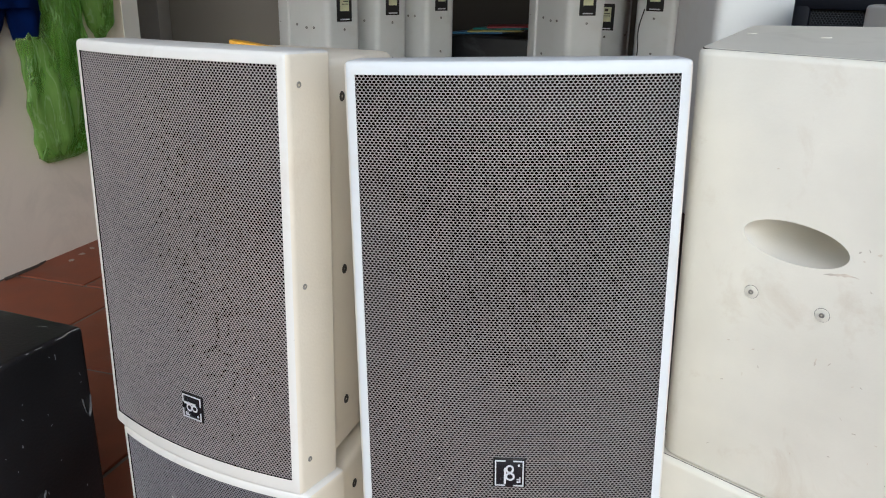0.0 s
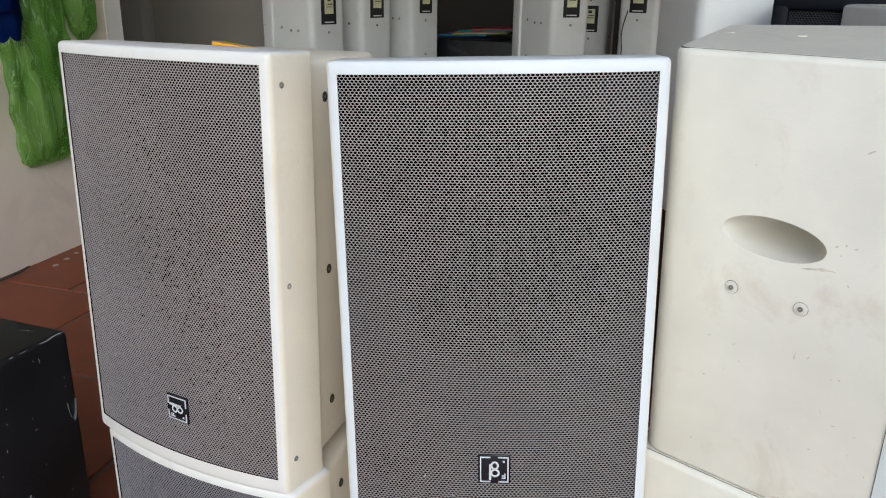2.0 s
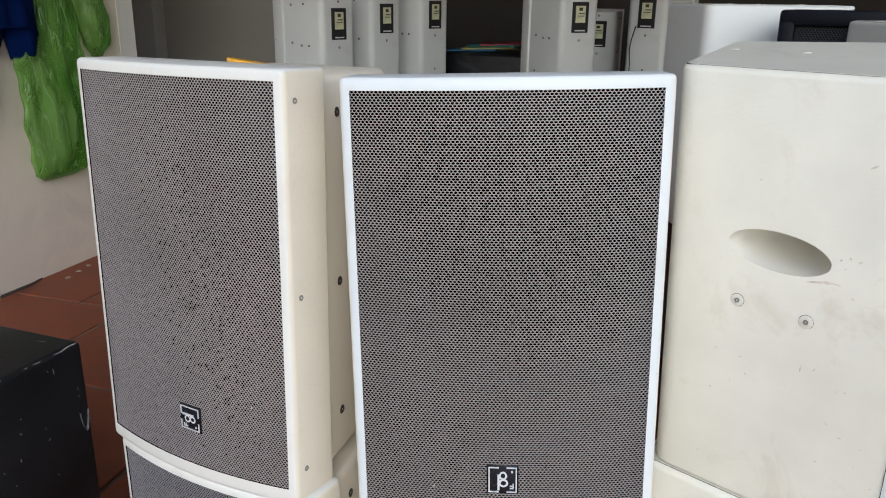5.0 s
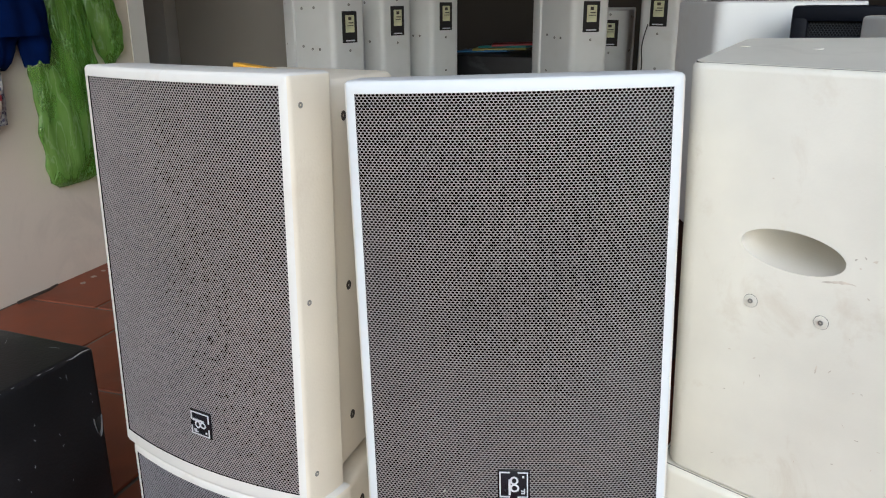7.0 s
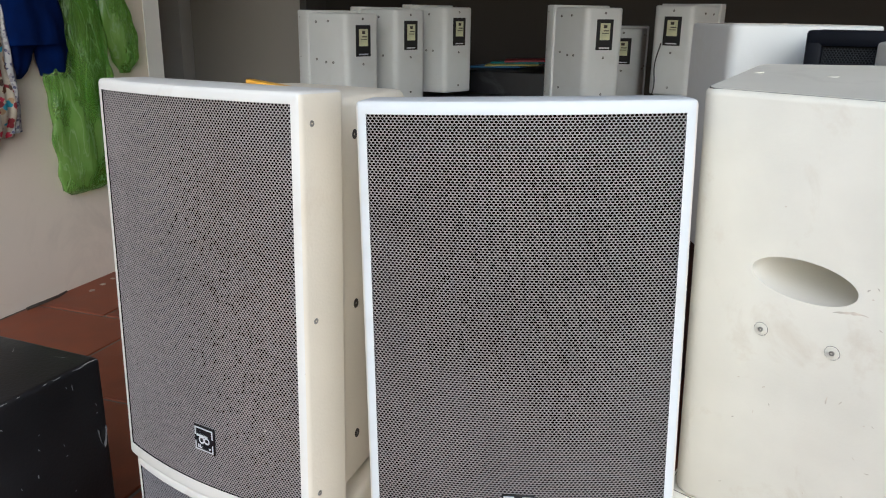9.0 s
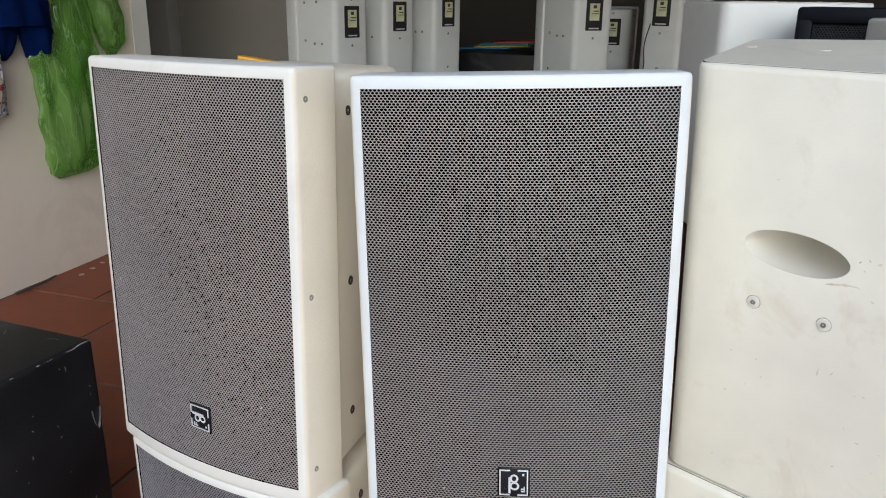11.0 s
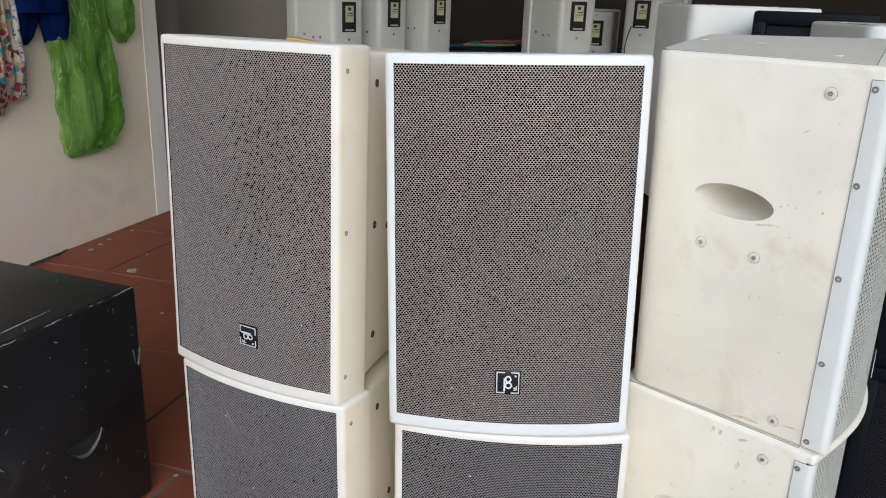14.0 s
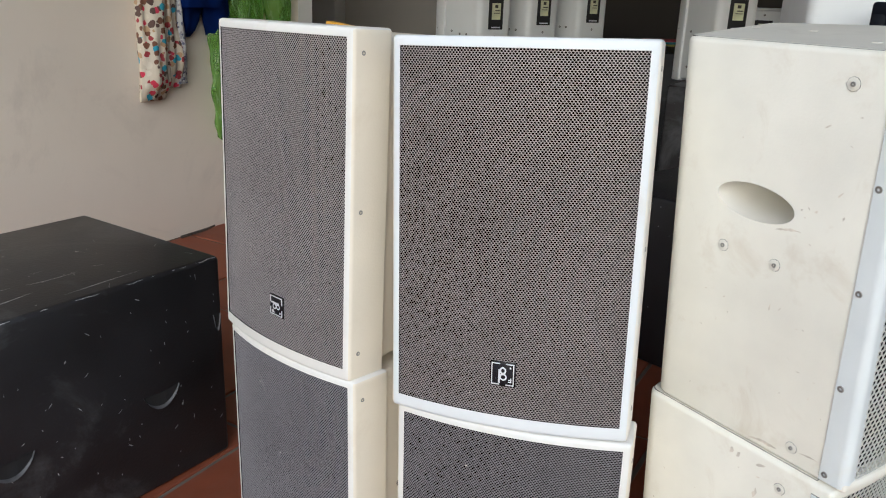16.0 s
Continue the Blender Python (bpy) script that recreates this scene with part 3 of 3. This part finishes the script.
tagged(new("cable", wire_data), "thin black cable hanging on a loudspeaker back", "cable")


# ---- black bass cabinets ----
def bass_cabinet(sx, sy, sz, label, handles=()):
    """Wooden bass box; its corner at the origin, reaching to -x and -y."""
    b = new("bass_cabinet")
    tagged(b, label, "bass cabinet")
    part("body", box(-sx, 0, -sy, 0, 0, sz, 0.012, 3), BLACK, b)
    for y, z, ln in handles:
        bm = bmesh.new()
        n = 14
        top, bot, deep = [], [], []
        for i in range(n + 1):
            t = i / n
            yy = y + ln * (0.5 - t)
            top.append(bm.verts.new((0.0015, yy, z + 0.010 - 0.004 * math.sin(math.pi * t))))
            bot.append(bm.verts.new((0.0015, yy, z + 0.010 - 0.040 * math.sin(math.pi * t) ** 0.7)))
            deep.append(bm.verts.new((0.006, yy, z + 0.010 - 0.048 * math.sin(math.pi * t) ** 0.7)))
        for i in range(n):
            # no hollow is cut: this dark crescent paints the shade inside
            f = bm.faces.new((top[i], top[i + 1], bot[i + 1], bot[i]))
            f.material_index = 1
            bm.faces.new((bot[i], bot[i + 1], deep[i + 1], deep[i]))
        part("handle", bm, [LIP, DARK], b, "crescent hand hole with grey lip, its shade a dark face")
    return b


near = bass_cabinet(0.60, 0.80, 0.577, "scuffed black painted bass cabinet with hand holes on terracotta floor",
                    handles=((-0.207, 0.262, 0.105), (-0.588, 0.255, 0.105), (-0.022, 0.41, 0.022)))
rs = random.Random(21)
marks("scratches", [(-rs.uniform(0.02, 0.58), -rs.uniform(0.02, 0.78), rs.choice((0.004, 0.006, 0.01, 0.03)), rs.uniform(0.0008, 0.002), rs.uniform(0, 180))
                    for _ in range(46)], SCUFF, near, 2, lambda u, v: (u, v, 0.5776), "pale scratches in the black paint")
marks("scratches", [(-rs.uniform(0.02, 0.78), rs.uniform(0.03, 0.56), rs.choice((0.004, 0.006, 0.008, 0.014)), rs.uniform(0.0012, 0.0025), rs.uniform(30, 150))
                    for _ in range(80)], SCUFF, near, 3, lambda u, v: (0.0006, u, v))
marks("worn_edge", [(-0.03 - 0.025 * k + rs.uniform(-0.01, 0.01), 0.0, rs.uniform(0.006, 0.045), rs.uniform(0.0008, 0.0022), 0) for k in (0, 1, 3, 4, 7, 8, 9, 13, 14, 18, 21, 22, 26)],
      SCUFF, near, 4, lambda u, v: (-0.0030 + v * 0.7, u, 0.5742 - v * 0.7))
marks("scratches", [(-0.10, -0.52, 0.17, 0.004, 97), (-0.16, -0.36, 0.12, 0.003, 88), (-0.05, -0.30, 0.20, 0.003, 93)], SCUFF, near, 7, lambda u, v: (u, v, 0.5777))
near.matrix_basis = pose(-1.272, 0.856, 0, 0, 0, 13)
for x, y, a, sx, sy, sz in ((-2.72, 4.06, 5, 0.62, 0.85, 0.722), (-2.62, 4.88, 5, 0.70, 0.80, 0.747), (-1.62, 4.92, 17, 0.62, 0.62, 0.772),
                            (-1.92, 5.86, 25, 0.44, 0.60, 0.649), (-2.46, 5.72, 10, 0.85, 0.78, 0.904), (-1.36, 5.44, -3, 0.50, 0.50, 0.2215)):
    o = bass_cabinet(sx, sy, sz, "black bass cabinet used as a base in the dark shop")
    o.matrix_basis = pose(x, y, 0, 0, 0, a)


hidden = bass_cabinet(0.52, 0.84, 0.61, "dusty black bass cabinet on floor behind the white stacks")
hidden.matrix_basis = pose(-0.60, 3.11, 0, 0, 0, 0)


# ---- cream loudspeakers seen from the side ----
HC, LC, WC = 0.603, 0.350, 0.40


def side_speaker(H, label, body=AGED, detail=True):
    """Cream wedge-shaped loudspeaker: origin at its rear lower corner, side along x, width along y, bowed grille at +x."""
    K = 0.25  # slant of rear and front against the side
    def skew(pts):
        return [(x - K * y, y) for x, y in pts]
    s = new("loudspeaker")
    tagged(s, label, "loudspeaker")
    plan = rounded_plan([(-0.003, 0), (LC - 0.012, 0), (LC - 0.012 - K * WC, WC), (-0.064, 0.285)], (0.028, 0.0, 0.0, 0.030))
    def at_joint(p):
        return abs(p.x + K * p.y - LC + 0.012) < 0.0008
    bm = prism(plan, 0, H, 0.008, 3, 40, at_joint)
    shell = part("shell", bm, [body, RECESS], s)
    if detail:
        cut = bmesh.new()
        bmesh.ops.create_uvsphere(cut, u_segments=40, v_segments=24, radius=1.0)
        bmesh.ops.scale(cut, vec=(0.0655, 0.105, 0.0265), verts=cut.verts)
        bmesh.ops.rotate(cut, cent=(0, 0, 0), matrix=Matrix.Rotation(radians(3), 3, "Y"), verts=cut.verts)
        cutter = link("cutter", cut, [RECESS])
        cutter.matrix_world = Matrix.Translation((0.151, -0.010, 0.380))
        bo = shell.modifiers.new("hollow", "BOOLEAN")
        bo.object, bo.operation, bo.solver = cutter, "DIFFERENCE", "EXACT"
        bpy.context.view_layer.update()
        made = bpy.data.meshes.new_from_object(shell.evaluated_get(bpy.context.evaluated_depsgraph_get()))
        shell.modifiers.clear()
        shell.data = made
        made.shade_smooth()
        made.set_sharp_from_angle(angle=radians(35))
        bpy.data.objects.remove(cutter)
    lid_plan = [(0.001, 0.010), (LC - 0.03, 0.010), (LC - 0.03 - K * WC * 0.9, WC * 0.93), (-0.052, 0.276)]
    grow = [(0.0, 0.009), (LC - 0.029, 0.009), (LC - 0.029 - K * WC * 0.9, WC * 0.93 + 0.001), (-0.0533, 0.2772)]
    part("top_seam", prism(rounded_plan(grow, (0.014, 0, 0, 0.02)), H - 0.004, H + 0.0003), RUST, s, "thin dark seam round the top panel")
    part("top_panel", prism(rounded_plan(lid_plan, (0.014, 0, 0, 0.02)), H - 0.004, H + 0.0009), PANEL, s, "stained cream top panel, greyed for the dim light on top")
    # lips above and below the bowed grille
    lid = [(LC - 0.012, 0.0), (LC, 0.0)] + [(LC + 0.047 * math.sin(math.pi * i / 14), WC * i / 14) for i in range(1, 14)] + [(LC, WC), (LC - 0.012, WC)]
    rad = [0] + [0.006] + [0] * 13 + [0.006, 0]
    part("top_lip", prism(skew(rounded_plan(lid, rad)), H - 0.018, H, 0.008, 3, 40, at_joint), body, s)
    part("bottom_lip", prism(skew(rounded_plan(lid, rad)), 0.0, 0.016, 0.008, 2, 40, at_joint), body, s)
    # side strips of the grille, screwed on
    bend = [(LC - 0.012 + 0.0126 * math.sin(a), 0.010 - 0.0126 * math.cos(a)) for a in (math.pi / 2 * k / 6 for k in range(7))]
    hem = [(LC - 0.012 + 0.0106 * math.sin(a), 0.010 - 0.0106 * math.cos(a)) for a in (math.pi / 2 * k / 6 for k in range(7))]
    end = (LC - 0.001, 0.024)
    bm = prism([(0.311, -0.0026)] + bend + [end, (end[0] - 0.002, end[1])] + hem[::-1] + [(0.311, -0.0006)], 0.006, H - 0.0182)
    gap = box(0.3098, LC - 0.014, -0.0006, 0.0, 0.0045, H - 0.0175)
    for b in (bm, gap):
        for v in b.verts:
            if v.co.x < 0.33:
                v.co.x += 0.011 * v.co.z / H
    part("seam", gap, RUST, s, "thin dark seam round the strip")
    part("side_strip", bm, ALLOY, s, "grey metal side strip of the grille")
    me = perforated("grille", 0.020, WC, 0.017, H - 0.018, 0.0098, 0.78,
                    lambda u: (LC - 0.002 + 0.042 * np.sin(np.pi * u / WC) - K * u, u), sink=(-0.0015, 0.0))
    me.materials.append(GRILLE_PALE)
    g = new("grille", me)
    g.parent = s
    g["label"] = "pale perforated bowed metal grille"
    front = [(LC - 0.013, 0.004)] + [(LC - 0.014 + 0.039 * math.sin(math.pi * i / 12), WC * i / 12) for i in range(1, 12)] + [(LC - 0.013, WC - 0.004)]
    bm = prism(skew(front), 0.018, H - 0.019)
    part("baffle", bm, FOAM_SHADE, s)
    sc = None
    for z in (0.017, 0.157, 0.298, 0.439, H - 0.030):
        m = pose(0.3192 + 0.0085 * z / H, -0.0026, z)
        sc = screw(s, 0.0048, m) if sc is None else twin(sc, s, m)
    big = None
    for x, z in ((0.106, 0.302), (0.196, 0.2975), (0.271, 0.5616), (0.2626, 0.029)):
        m = pose(x, -0.0003, z)
        if big is None:
            bm = disc(0.0088, 0.0012, 20, 0.0003)
            for f in list(bm.faces):
                f.material_index = 0
            # dark ring painted for the shadow gap round the washer
            gap_shade = bmesh.ops.create_circle(bm, cap_ends=True, segments=20, radius=0.0093)
            bmesh.ops.rotate(bm, cent=(0, 0, 0), matrix=Matrix.Rotation(radians(90), 3, "X"), verts=gap_shade["verts"])
            bmesh.ops.translate(bm, vec=(0, -0.0002, 0), verts=gap_shade["verts"])
            for f in gap_shade["verts"][0].link_faces:
                f.material_index = 1
            big = part("washer", bm, [RECESS, RUST], s, "pale washer")
            big.matrix_basis = m
        else:
            twin(big, s, m)
        screw(s, 0.0034, m @ pose(0, -0.0012, 0))
    if detail:
        badge(s, pose(LC + 0.0405 - K * WC / 2, WC / 2, 0.085, 0, 0, 104))
        rs = random.Random(31)
        spots = [(0.226, 0.388, 0.004, 0.002, 40), (0.236, 0.392, 0.004, 0.0015, 120), (0.232, 0.378, 0.003, 0.002, 0), (0.247, 0.390, 0.006, 0.003, 30),
                 (0.21, 0.353, 0.040, 0.004, 8), (0.197, 0.232, 0.012, 0.002, 85), (0.277, 0.42, 0.010, 0.003, 50), (0.286, 0.39, 0.006, 0.003, 80),
                 (0.246, 0.505, 0.010, 0.003, 35), (0.288, 0.522, 0.004, 0.002, 0), (0.275, 0.60 - 0.045, 0.006, 0.002, 120), (0.12, 0.47, 0.003, 0.002, 0),
                 (0.29, 0.028, 0.030, 0.002, 4), (0.215, 0.012, 0.05, 0.006, 5)]
        spots += [(rs.uniform(0.23, 0.30), rs.uniform(0.05, 0.55), rs.uniform(0.002, 0.006), rs.uniform(0.0006, 0.0016), rs.uniform(0, 180)) for _ in range(10)]
        spots += [(rs.uniform(0.05, 0.22), rs.uniform(0.03, 0.24), rs.uniform(0.002, 0.006), rs.uniform(0.0006, 0.0016), rs.uniform(0, 180)) for _ in range(8)]
        marks("grime", spots, GRIME, s, 9, lambda u, v: (u, -0.0004, v))
    plug = None
    for x, y in ((-0.010, 0.175), (0.090, 0.178), (0.246, 0.080), (0.200, 0.325)):
        m = pose(x, y, H + 0.0008, -90, 0, 0)
        if plug is None:
            plug = part("plug", disc(0.0065, 0.0012, 16, 0.0004), RECESS, s, "white plastic plug")
            plug.matrix_basis = m
        else:
            twin(plug, s, m)
    return s


TC = 3.8
c_up = side_speaker(HC, "aged cream loudspeaker with oval hand hole, on top of its twin")
c_up.matrix_basis = pose(-0.1065, 1.0868, 0.598, TC, 0, -10.4)
c_low = copy_thing(c_up, pose(-0.1125, 1.1206, -0.006, TC, 0, -10.4))
marks("grime", [(0.181, 0.581, 0.012, 0.01, 70), (0.195, 0.579, 0.012, 0.009, 60), (0.23, 0.53, 0.018, 0.01, 80), (0.233, 0.56, 0.007, 0.004, 20), (0.235, 0.582, 0.018, 0.006, 20), (0.052, 0.469, 0.005, 0.002, 150), (0.198, 0.557, 0.003, 0.002, 0), (0.118, 0.431, 0.016, 0.002, 150), (0.227, 0.479, 0.008, 0.0015, 140), (0.033, 0.396, 0.003, 0.003, 0)],
      GRIME, c_low, 12, lambda u, v: (u, -0.0004, v))
c_low["label"] = "aged cream loudspeaker with scuffs, lower one of a stack"
pale = side_speaker(HC, "off-white loudspeaker of a stack behind, rear corner turned outwards", body=PALE, detail=False)
pale.matrix_basis = pose(-0.392, 2.107, 0.669, 0, 0, 27)
base = bass_cabinet(0.40, 0.40, 0.668, "black bass cabinet under an off-white loudspeaker")
base.matrix_basis = pose(-0.155, 2.60, 0, 0, 0, 27)
copy_thing(pale, pose(0.1155, 1.68, 0.640, 0, 0, 22))
copy_thing(pale, pose(0.118, 1.685, 0.036, 0, 0, 22))


# ---- black loudspeakers at the right ----
def black_speaker(w, d, h, label):
    s = new("stage_loudspeaker")
    tagged(s, label, "loudspeaker")
    part("body", box(0, w, 0.02, d, 0, h, 0.02, 3), NAVY, s)
    bm = box(0, w, -0.004, 0.03, 0, 0.035, 0.008, 2)
    box(0, w, -0.004, 0.03, h - 0.035, h, 0.008, 2, bm=bm)
    box(0, 0.035, -0.004, 0.03, 0.02, h - 0.02, 0.008, 2, bm=bm)
    box(w - 0.035, w, -0.004, 0.03, 0.02, h - 0.02, 0.008, 2, bm=bm)
    part("front_frame", bm, NAVY, s, "worn rounded black front frame")
    me = perforated("grille", 0.03, w - 0.03, 0.03, h - 0.03, 0.0065, 0.74, lambda u: (u, u * 0 + 0.012))
    me.materials.append(GRILLE_DARK)
    g = new("grille", me)
    g.parent = s
    return s


dark = black_speaker(0.44, 0.24, 0.60, "blue-black loudspeaker with rounded frame and fine grille")
dark.matrix_basis = pose(0.243, 1.445, 0.0, 0, 0, 3)
dark2 = copy_thing(dark, pose(0.250, 1.447, 0.601, 0, 0, 2))
behind = black_speaker(0.29, 0.17, 0.63, "blue-black loudspeaker with rounded top corners, half hidden")
behind.matrix_basis = pose(-0.193, 1.975, 0.633, 0, 0, 6)
copy_thing(behind, pose(-0.190, 1.975, 0.0, 0, 0, 6))


# ---- things hung on the side wall ----
def hung(name, rows, around, mat, parent, ripple, folds, seed, label=""):
    """A soft hanging body: rows of (height, middle, half width, half depth) along the wall, closed, with folds."""
    bm = bmesh.new()
    rng = random.Random(seed)
    ph = [rng.uniform(0, 6.28) for _ in range(6)]
    fine = []
    for (z0, m0, w0, d0), (z1, m1, w1, d1) in zip(rows, rows[1:]):
        k = max(2, int(abs(z1 - z0) / 0.018))
        for i in range(k):
            t = i / k
            e = t * t * (3 - 2 * t)
            fine.append((z0 + (z1 - z0) * t, m0 + (m1 - m0) * e, w0 + (w1 - w0) * e, d0 + (d1 - d0) * e))
    fine.append(rows[-1])
    loops = []
    for z, m, w, d in fine:
        loop = []
        for i in range(around):
            a = i / around * math.tau
            f = 1 + ripple * (math.sin(folds * a + ph[0] + 5 * z) + 0.6 * math.sin((folds * 2 + 1) * a + ph[1] - 7 * z))
            nz = noise.noise(Vector((math.cos(a) * 2, math.sin(a) * 2, z * 9 + seed))) * ripple * 1.4
            y = m + w * math.cos(a) * (1 + nz * 0.5)
            x = XW + 0.004 + d + d * math.sin(a) * (f + nz) * 0.95
            loop.append(bm.verts.new((max(XW + 0.003, x), y, z)))
        loops.append(loop)
    for l0, l1 in zip(loops, loops[1:]):
        for i in range(around):
            bm.faces.new((l0[i], l0[(i + 1) % around], l1[(i + 1) % around], l1[i]))
    bm.faces.new(loops[0])
    bm.faces.new(loops[-1])
    bmesh.ops.recalc_face_normals(bm, faces=bm.faces)
    if parent is None:
        ob = link(name, bm, mat, 80)
        ob.matrix_world = SHOP
        return ob
    return part(name, bm, mat, parent, label, 80)


bag = new("plastic_bag")
bag.matrix_world = SHOP
tagged(bag, "translucent green plastic bag hanging on the painted wall", "plastic bag")
hung("neck", [(1.62, 2.97, 0.03, 0.012), (1.40, 2.96, 0.09, 0.03), (1.22, 2.965, 0.122, 0.038)], 40, BAG, bag, 0.16, 5, 3)
hung("pouch", [(1.22, 2.965, 0.125, 0.04), (0.97, 2.905, 0.205, 0.05), (0.75, 2.92, 0.215, 0.055), (0.58, 2.93, 0.222, 0.05),
               (0.485, 2.915, 0.17, 0.035), (0.452, 2.905, 0.10, 0.012)], 64, BAG, bag, 0.20, 5, 3)
bag2 = new("plastic_bag")
bag2.matrix_world = SHOP
tagged(bag2, "small twisted green plastic bag hanging beside a larger one", "plastic bag")
hung("neck", [(1.62, 3.14, 0.03, 0.012), (1.40, 3.17, 0.07, 0.03), (1.24, 3.195, 0.105, 0.036)], 36, BAG, bag2, 0.18, 4, 8)
hung("pouch", [(1.24, 3.195, 0.105, 0.036), (1.16, 3.21, 0.11, 0.04), (1.06, 3.235, 0.085, 0.035), (0.985, 3.25, 0.035, 0.012)], 40, BAG, bag2, 0.2, 4, 8)
shorts = new("shorts")
tagged(shorts, "navy blue cotton shorts hanging on the wall", "shorts")
shorts.matrix_world = SHOP
hung("leg", [(1.16, 2.60, 0.085, 0.04), (1.08, 2.585, 0.060, 0.035), (1.03, 2.575, 0.046, 0.03), (1.00, 2.57, 0.038, 0.015)], 28, BLUE_CLOTH, shorts, 0.14, 3, 4)
hung("leg", [(1.16, 2.74, 0.085, 0.05), (1.08, 2.765, 0.085, 0.045), (1.02, 2.78, 0.085, 0.04), (1.005, 2.785, 0.082, 0.03)], 28, BLUE_CLOTH, shorts, 0.14, 3, 5)
hung("waist", [(1.60, 2.64, 0.09, 0.04), (1.40, 2.65, 0.16, 0.055), (1.14, 2.668, 0.165, 0.06)], 36, BLUE_CLOTH, shorts, 0.12, 4, 6)
pants = new("trousers")
tagged(pants, "cream printed cotton trousers with coloured figures hanging on wall", "trousers")
pants.matrix_world = SHOP @ pose(0, -0.03, 0)
hung("leg", [(1.60, 2.40, 0.05, 0.03), (1.30, 2.40, 0.085, 0.045), (1.0, 2.39, 0.085, 0.05), (0.80, 2.385, 0.085, 0.045), (0.715, 2.385, 0.07, 0.02)],
     44, PRINT, pants, 0.20, 4, 11)
hung("leg", [(1.60, 2.46, 0.04, 0.025), (1.20, 2.485, 0.06, 0.04), (0.90, 2.50, 0.06, 0.04), (0.765, 2.51, 0.055, 0.015)],
     36, PRINT, pants, 0.22, 4, 14)
blouse = hung("blouse", [(1.60, 2.52, 0.02, 0.015), (1.25, 2.53, 0.032, 0.035), (0.95, 2.545, 0.034, 0.04), (0.78, 2.56, 0.036, 0.02)],
              28, PRINT_FINE, None, 0.2, 3, 17)
blouse.matrix_world = SHOP @ pose(0, -0.03, 0)
tagged(blouse, "pale cotton garment with tiny dark flowers hanging on wall", "garment")

# ---- small things ----
prof = [(0.0, -0.006), (0.02, -0.009), (0.10, -0.005), (0.128, -0.001), (0.128, 0.002), (0.10, 0.005), (0.02, 0.009), (0.0, 0.006)]
knife = new("knife_handle")
tagged(knife, "yellow plastic tool handle lying on a loudspeaker", "tool")
bm = prism(rounded_plan(prof, [0.004, 0.004, 0.004, 0.001, 0.001, 0.004, 0.004, 0.004], 3), 0, 0.0165, 0.003, 2, 40)
for v in bm.verts:
    v.co.z *= 1 - 0.6 * v.co.x / 0.128
part("handle", bm, YELLOW, knife)
part("tip", box(0.127, 0.138, -0.0015, 0.002, 0.001, 0.005, 0.0005, 1), DARK, knife, "dark metal tip")
knife.matrix_basis = pose(-0.690, 0.803, ZT - 0.0138, 0, 0, 4)

stack = new("folders")
tagged(stack, "loose stack of blue, red and yellow plastic folders", "folders")
for k, (m, dx, a) in enumerate(zip((FOLDER[0], FOLDER[2], FOLDER[3], FOLDER[1]), (0, 0.10, 0.16, 0.22), (0, 12, -8, 20))):
    bm = box(-0.20, 0.20, -0.14, 0.14, 0, 0.014, 0.003, 1)
    for v in bm.verts:
        v.co.z += 0.05 * max(0, v.co.x + 0.05)
    o = part("folder", bm, m, stack)
    o.matrix_basis = pose(dx, 0.02 * k, 0.016 * k, 0, 0, a)
stack.matrix_basis = pose(-2.98, 5.20, 0.905, 0, 0, 10)

rng = random.Random(5)


def chip(name, size, x, y, z, mat, label):
    bm = bmesh.new()
    bmesh.ops.create_icosphere(bm, subdivisions=1, radius=size)
    for v in bm.verts:
        v.co = Vector((v.co.x * rng.uniform(0.7, 1.4), v.co.y * rng.uniform(0.6, 1.1), max(-0.12 * size, v.co.z * 0.22)))
    ob = link(name, bm, mat, 20)
    ob.matrix_basis = pose(x, y, z + 0.12 * size, 0, 0, rng.uniform(0, 180))
    return tagged(ob, label, "debris")


for x, y, sz in ((-2.77, 1.85, 0.028), (-3.20, 1.92, 0.016), (-3.24, 2.00, 0.016), (-3.28, 2.08, 0.014), (-2.93, 2.05, 0.010), (-2.25, 1.62, 0.010), (-1.35, 0.80, 0.008),
                 (-3.33, 2.25, 0.012), (-1.28, 0.93, 0.009)):
    chip("plaster_chip", sz, x, y, 0, CHIP, "pale plaster chip lying on the tiles")
twig = link("twig", prism([(0, 0), (0.14, 0.02), (0.19, 0.05), (0.14, 0.03), (0, 0.012)], 0, 0.012, 0.002, 1), RUST)
tagged(twig, "short dry brown twig at the wall foot", "twig")
twig.matrix_basis = pose(-3.18, 1.60, 0.0, 0, -10, 75)

# ---- floor tiles ----
TS, ROW0 = 0.62, 2.53
tile_bm = box(-TS / 2 + 0.007, TS / 2 - 0.007, -TS / 2 + 0.007, TS / 2 - 0.007, -0.02, 0.0, 0.003, 1)
tile_mesh = bpy.data.meshes.new("tile")
tile_bm.to_mesh(tile_mesh)
tile_bm.free()
tile_mesh.materials.append(TILE)
OFFSET = {0: -2.22, -1: -1.977, -2: -1.198, -3: -0.955}
for r in range(-6, 7):
    start = OFFSET.get(r, -2.0 + 0.29 * (r % 2))
    start -= TS * math.ceil((start + 5.2) / TS)
    y = ROW0 + TS * (r + 0.5)
    k = 0
    while start + TS * k < 5.2:
        x = start + TS * (k + 0.5)
        k += 1
        if x < XW - 0.2 and y < 3.4 or abs(x) > 5.1 or x > 3.4:
            continue
        t = new("tile", tile_mesh)
        t.parent = floor
        t.matrix_basis = pose(x, y, rng.uniform(-0.001, 0.0005), rng.uniform(-0.12, 0.12), rng.uniform(-0.12, 0.12), 0)
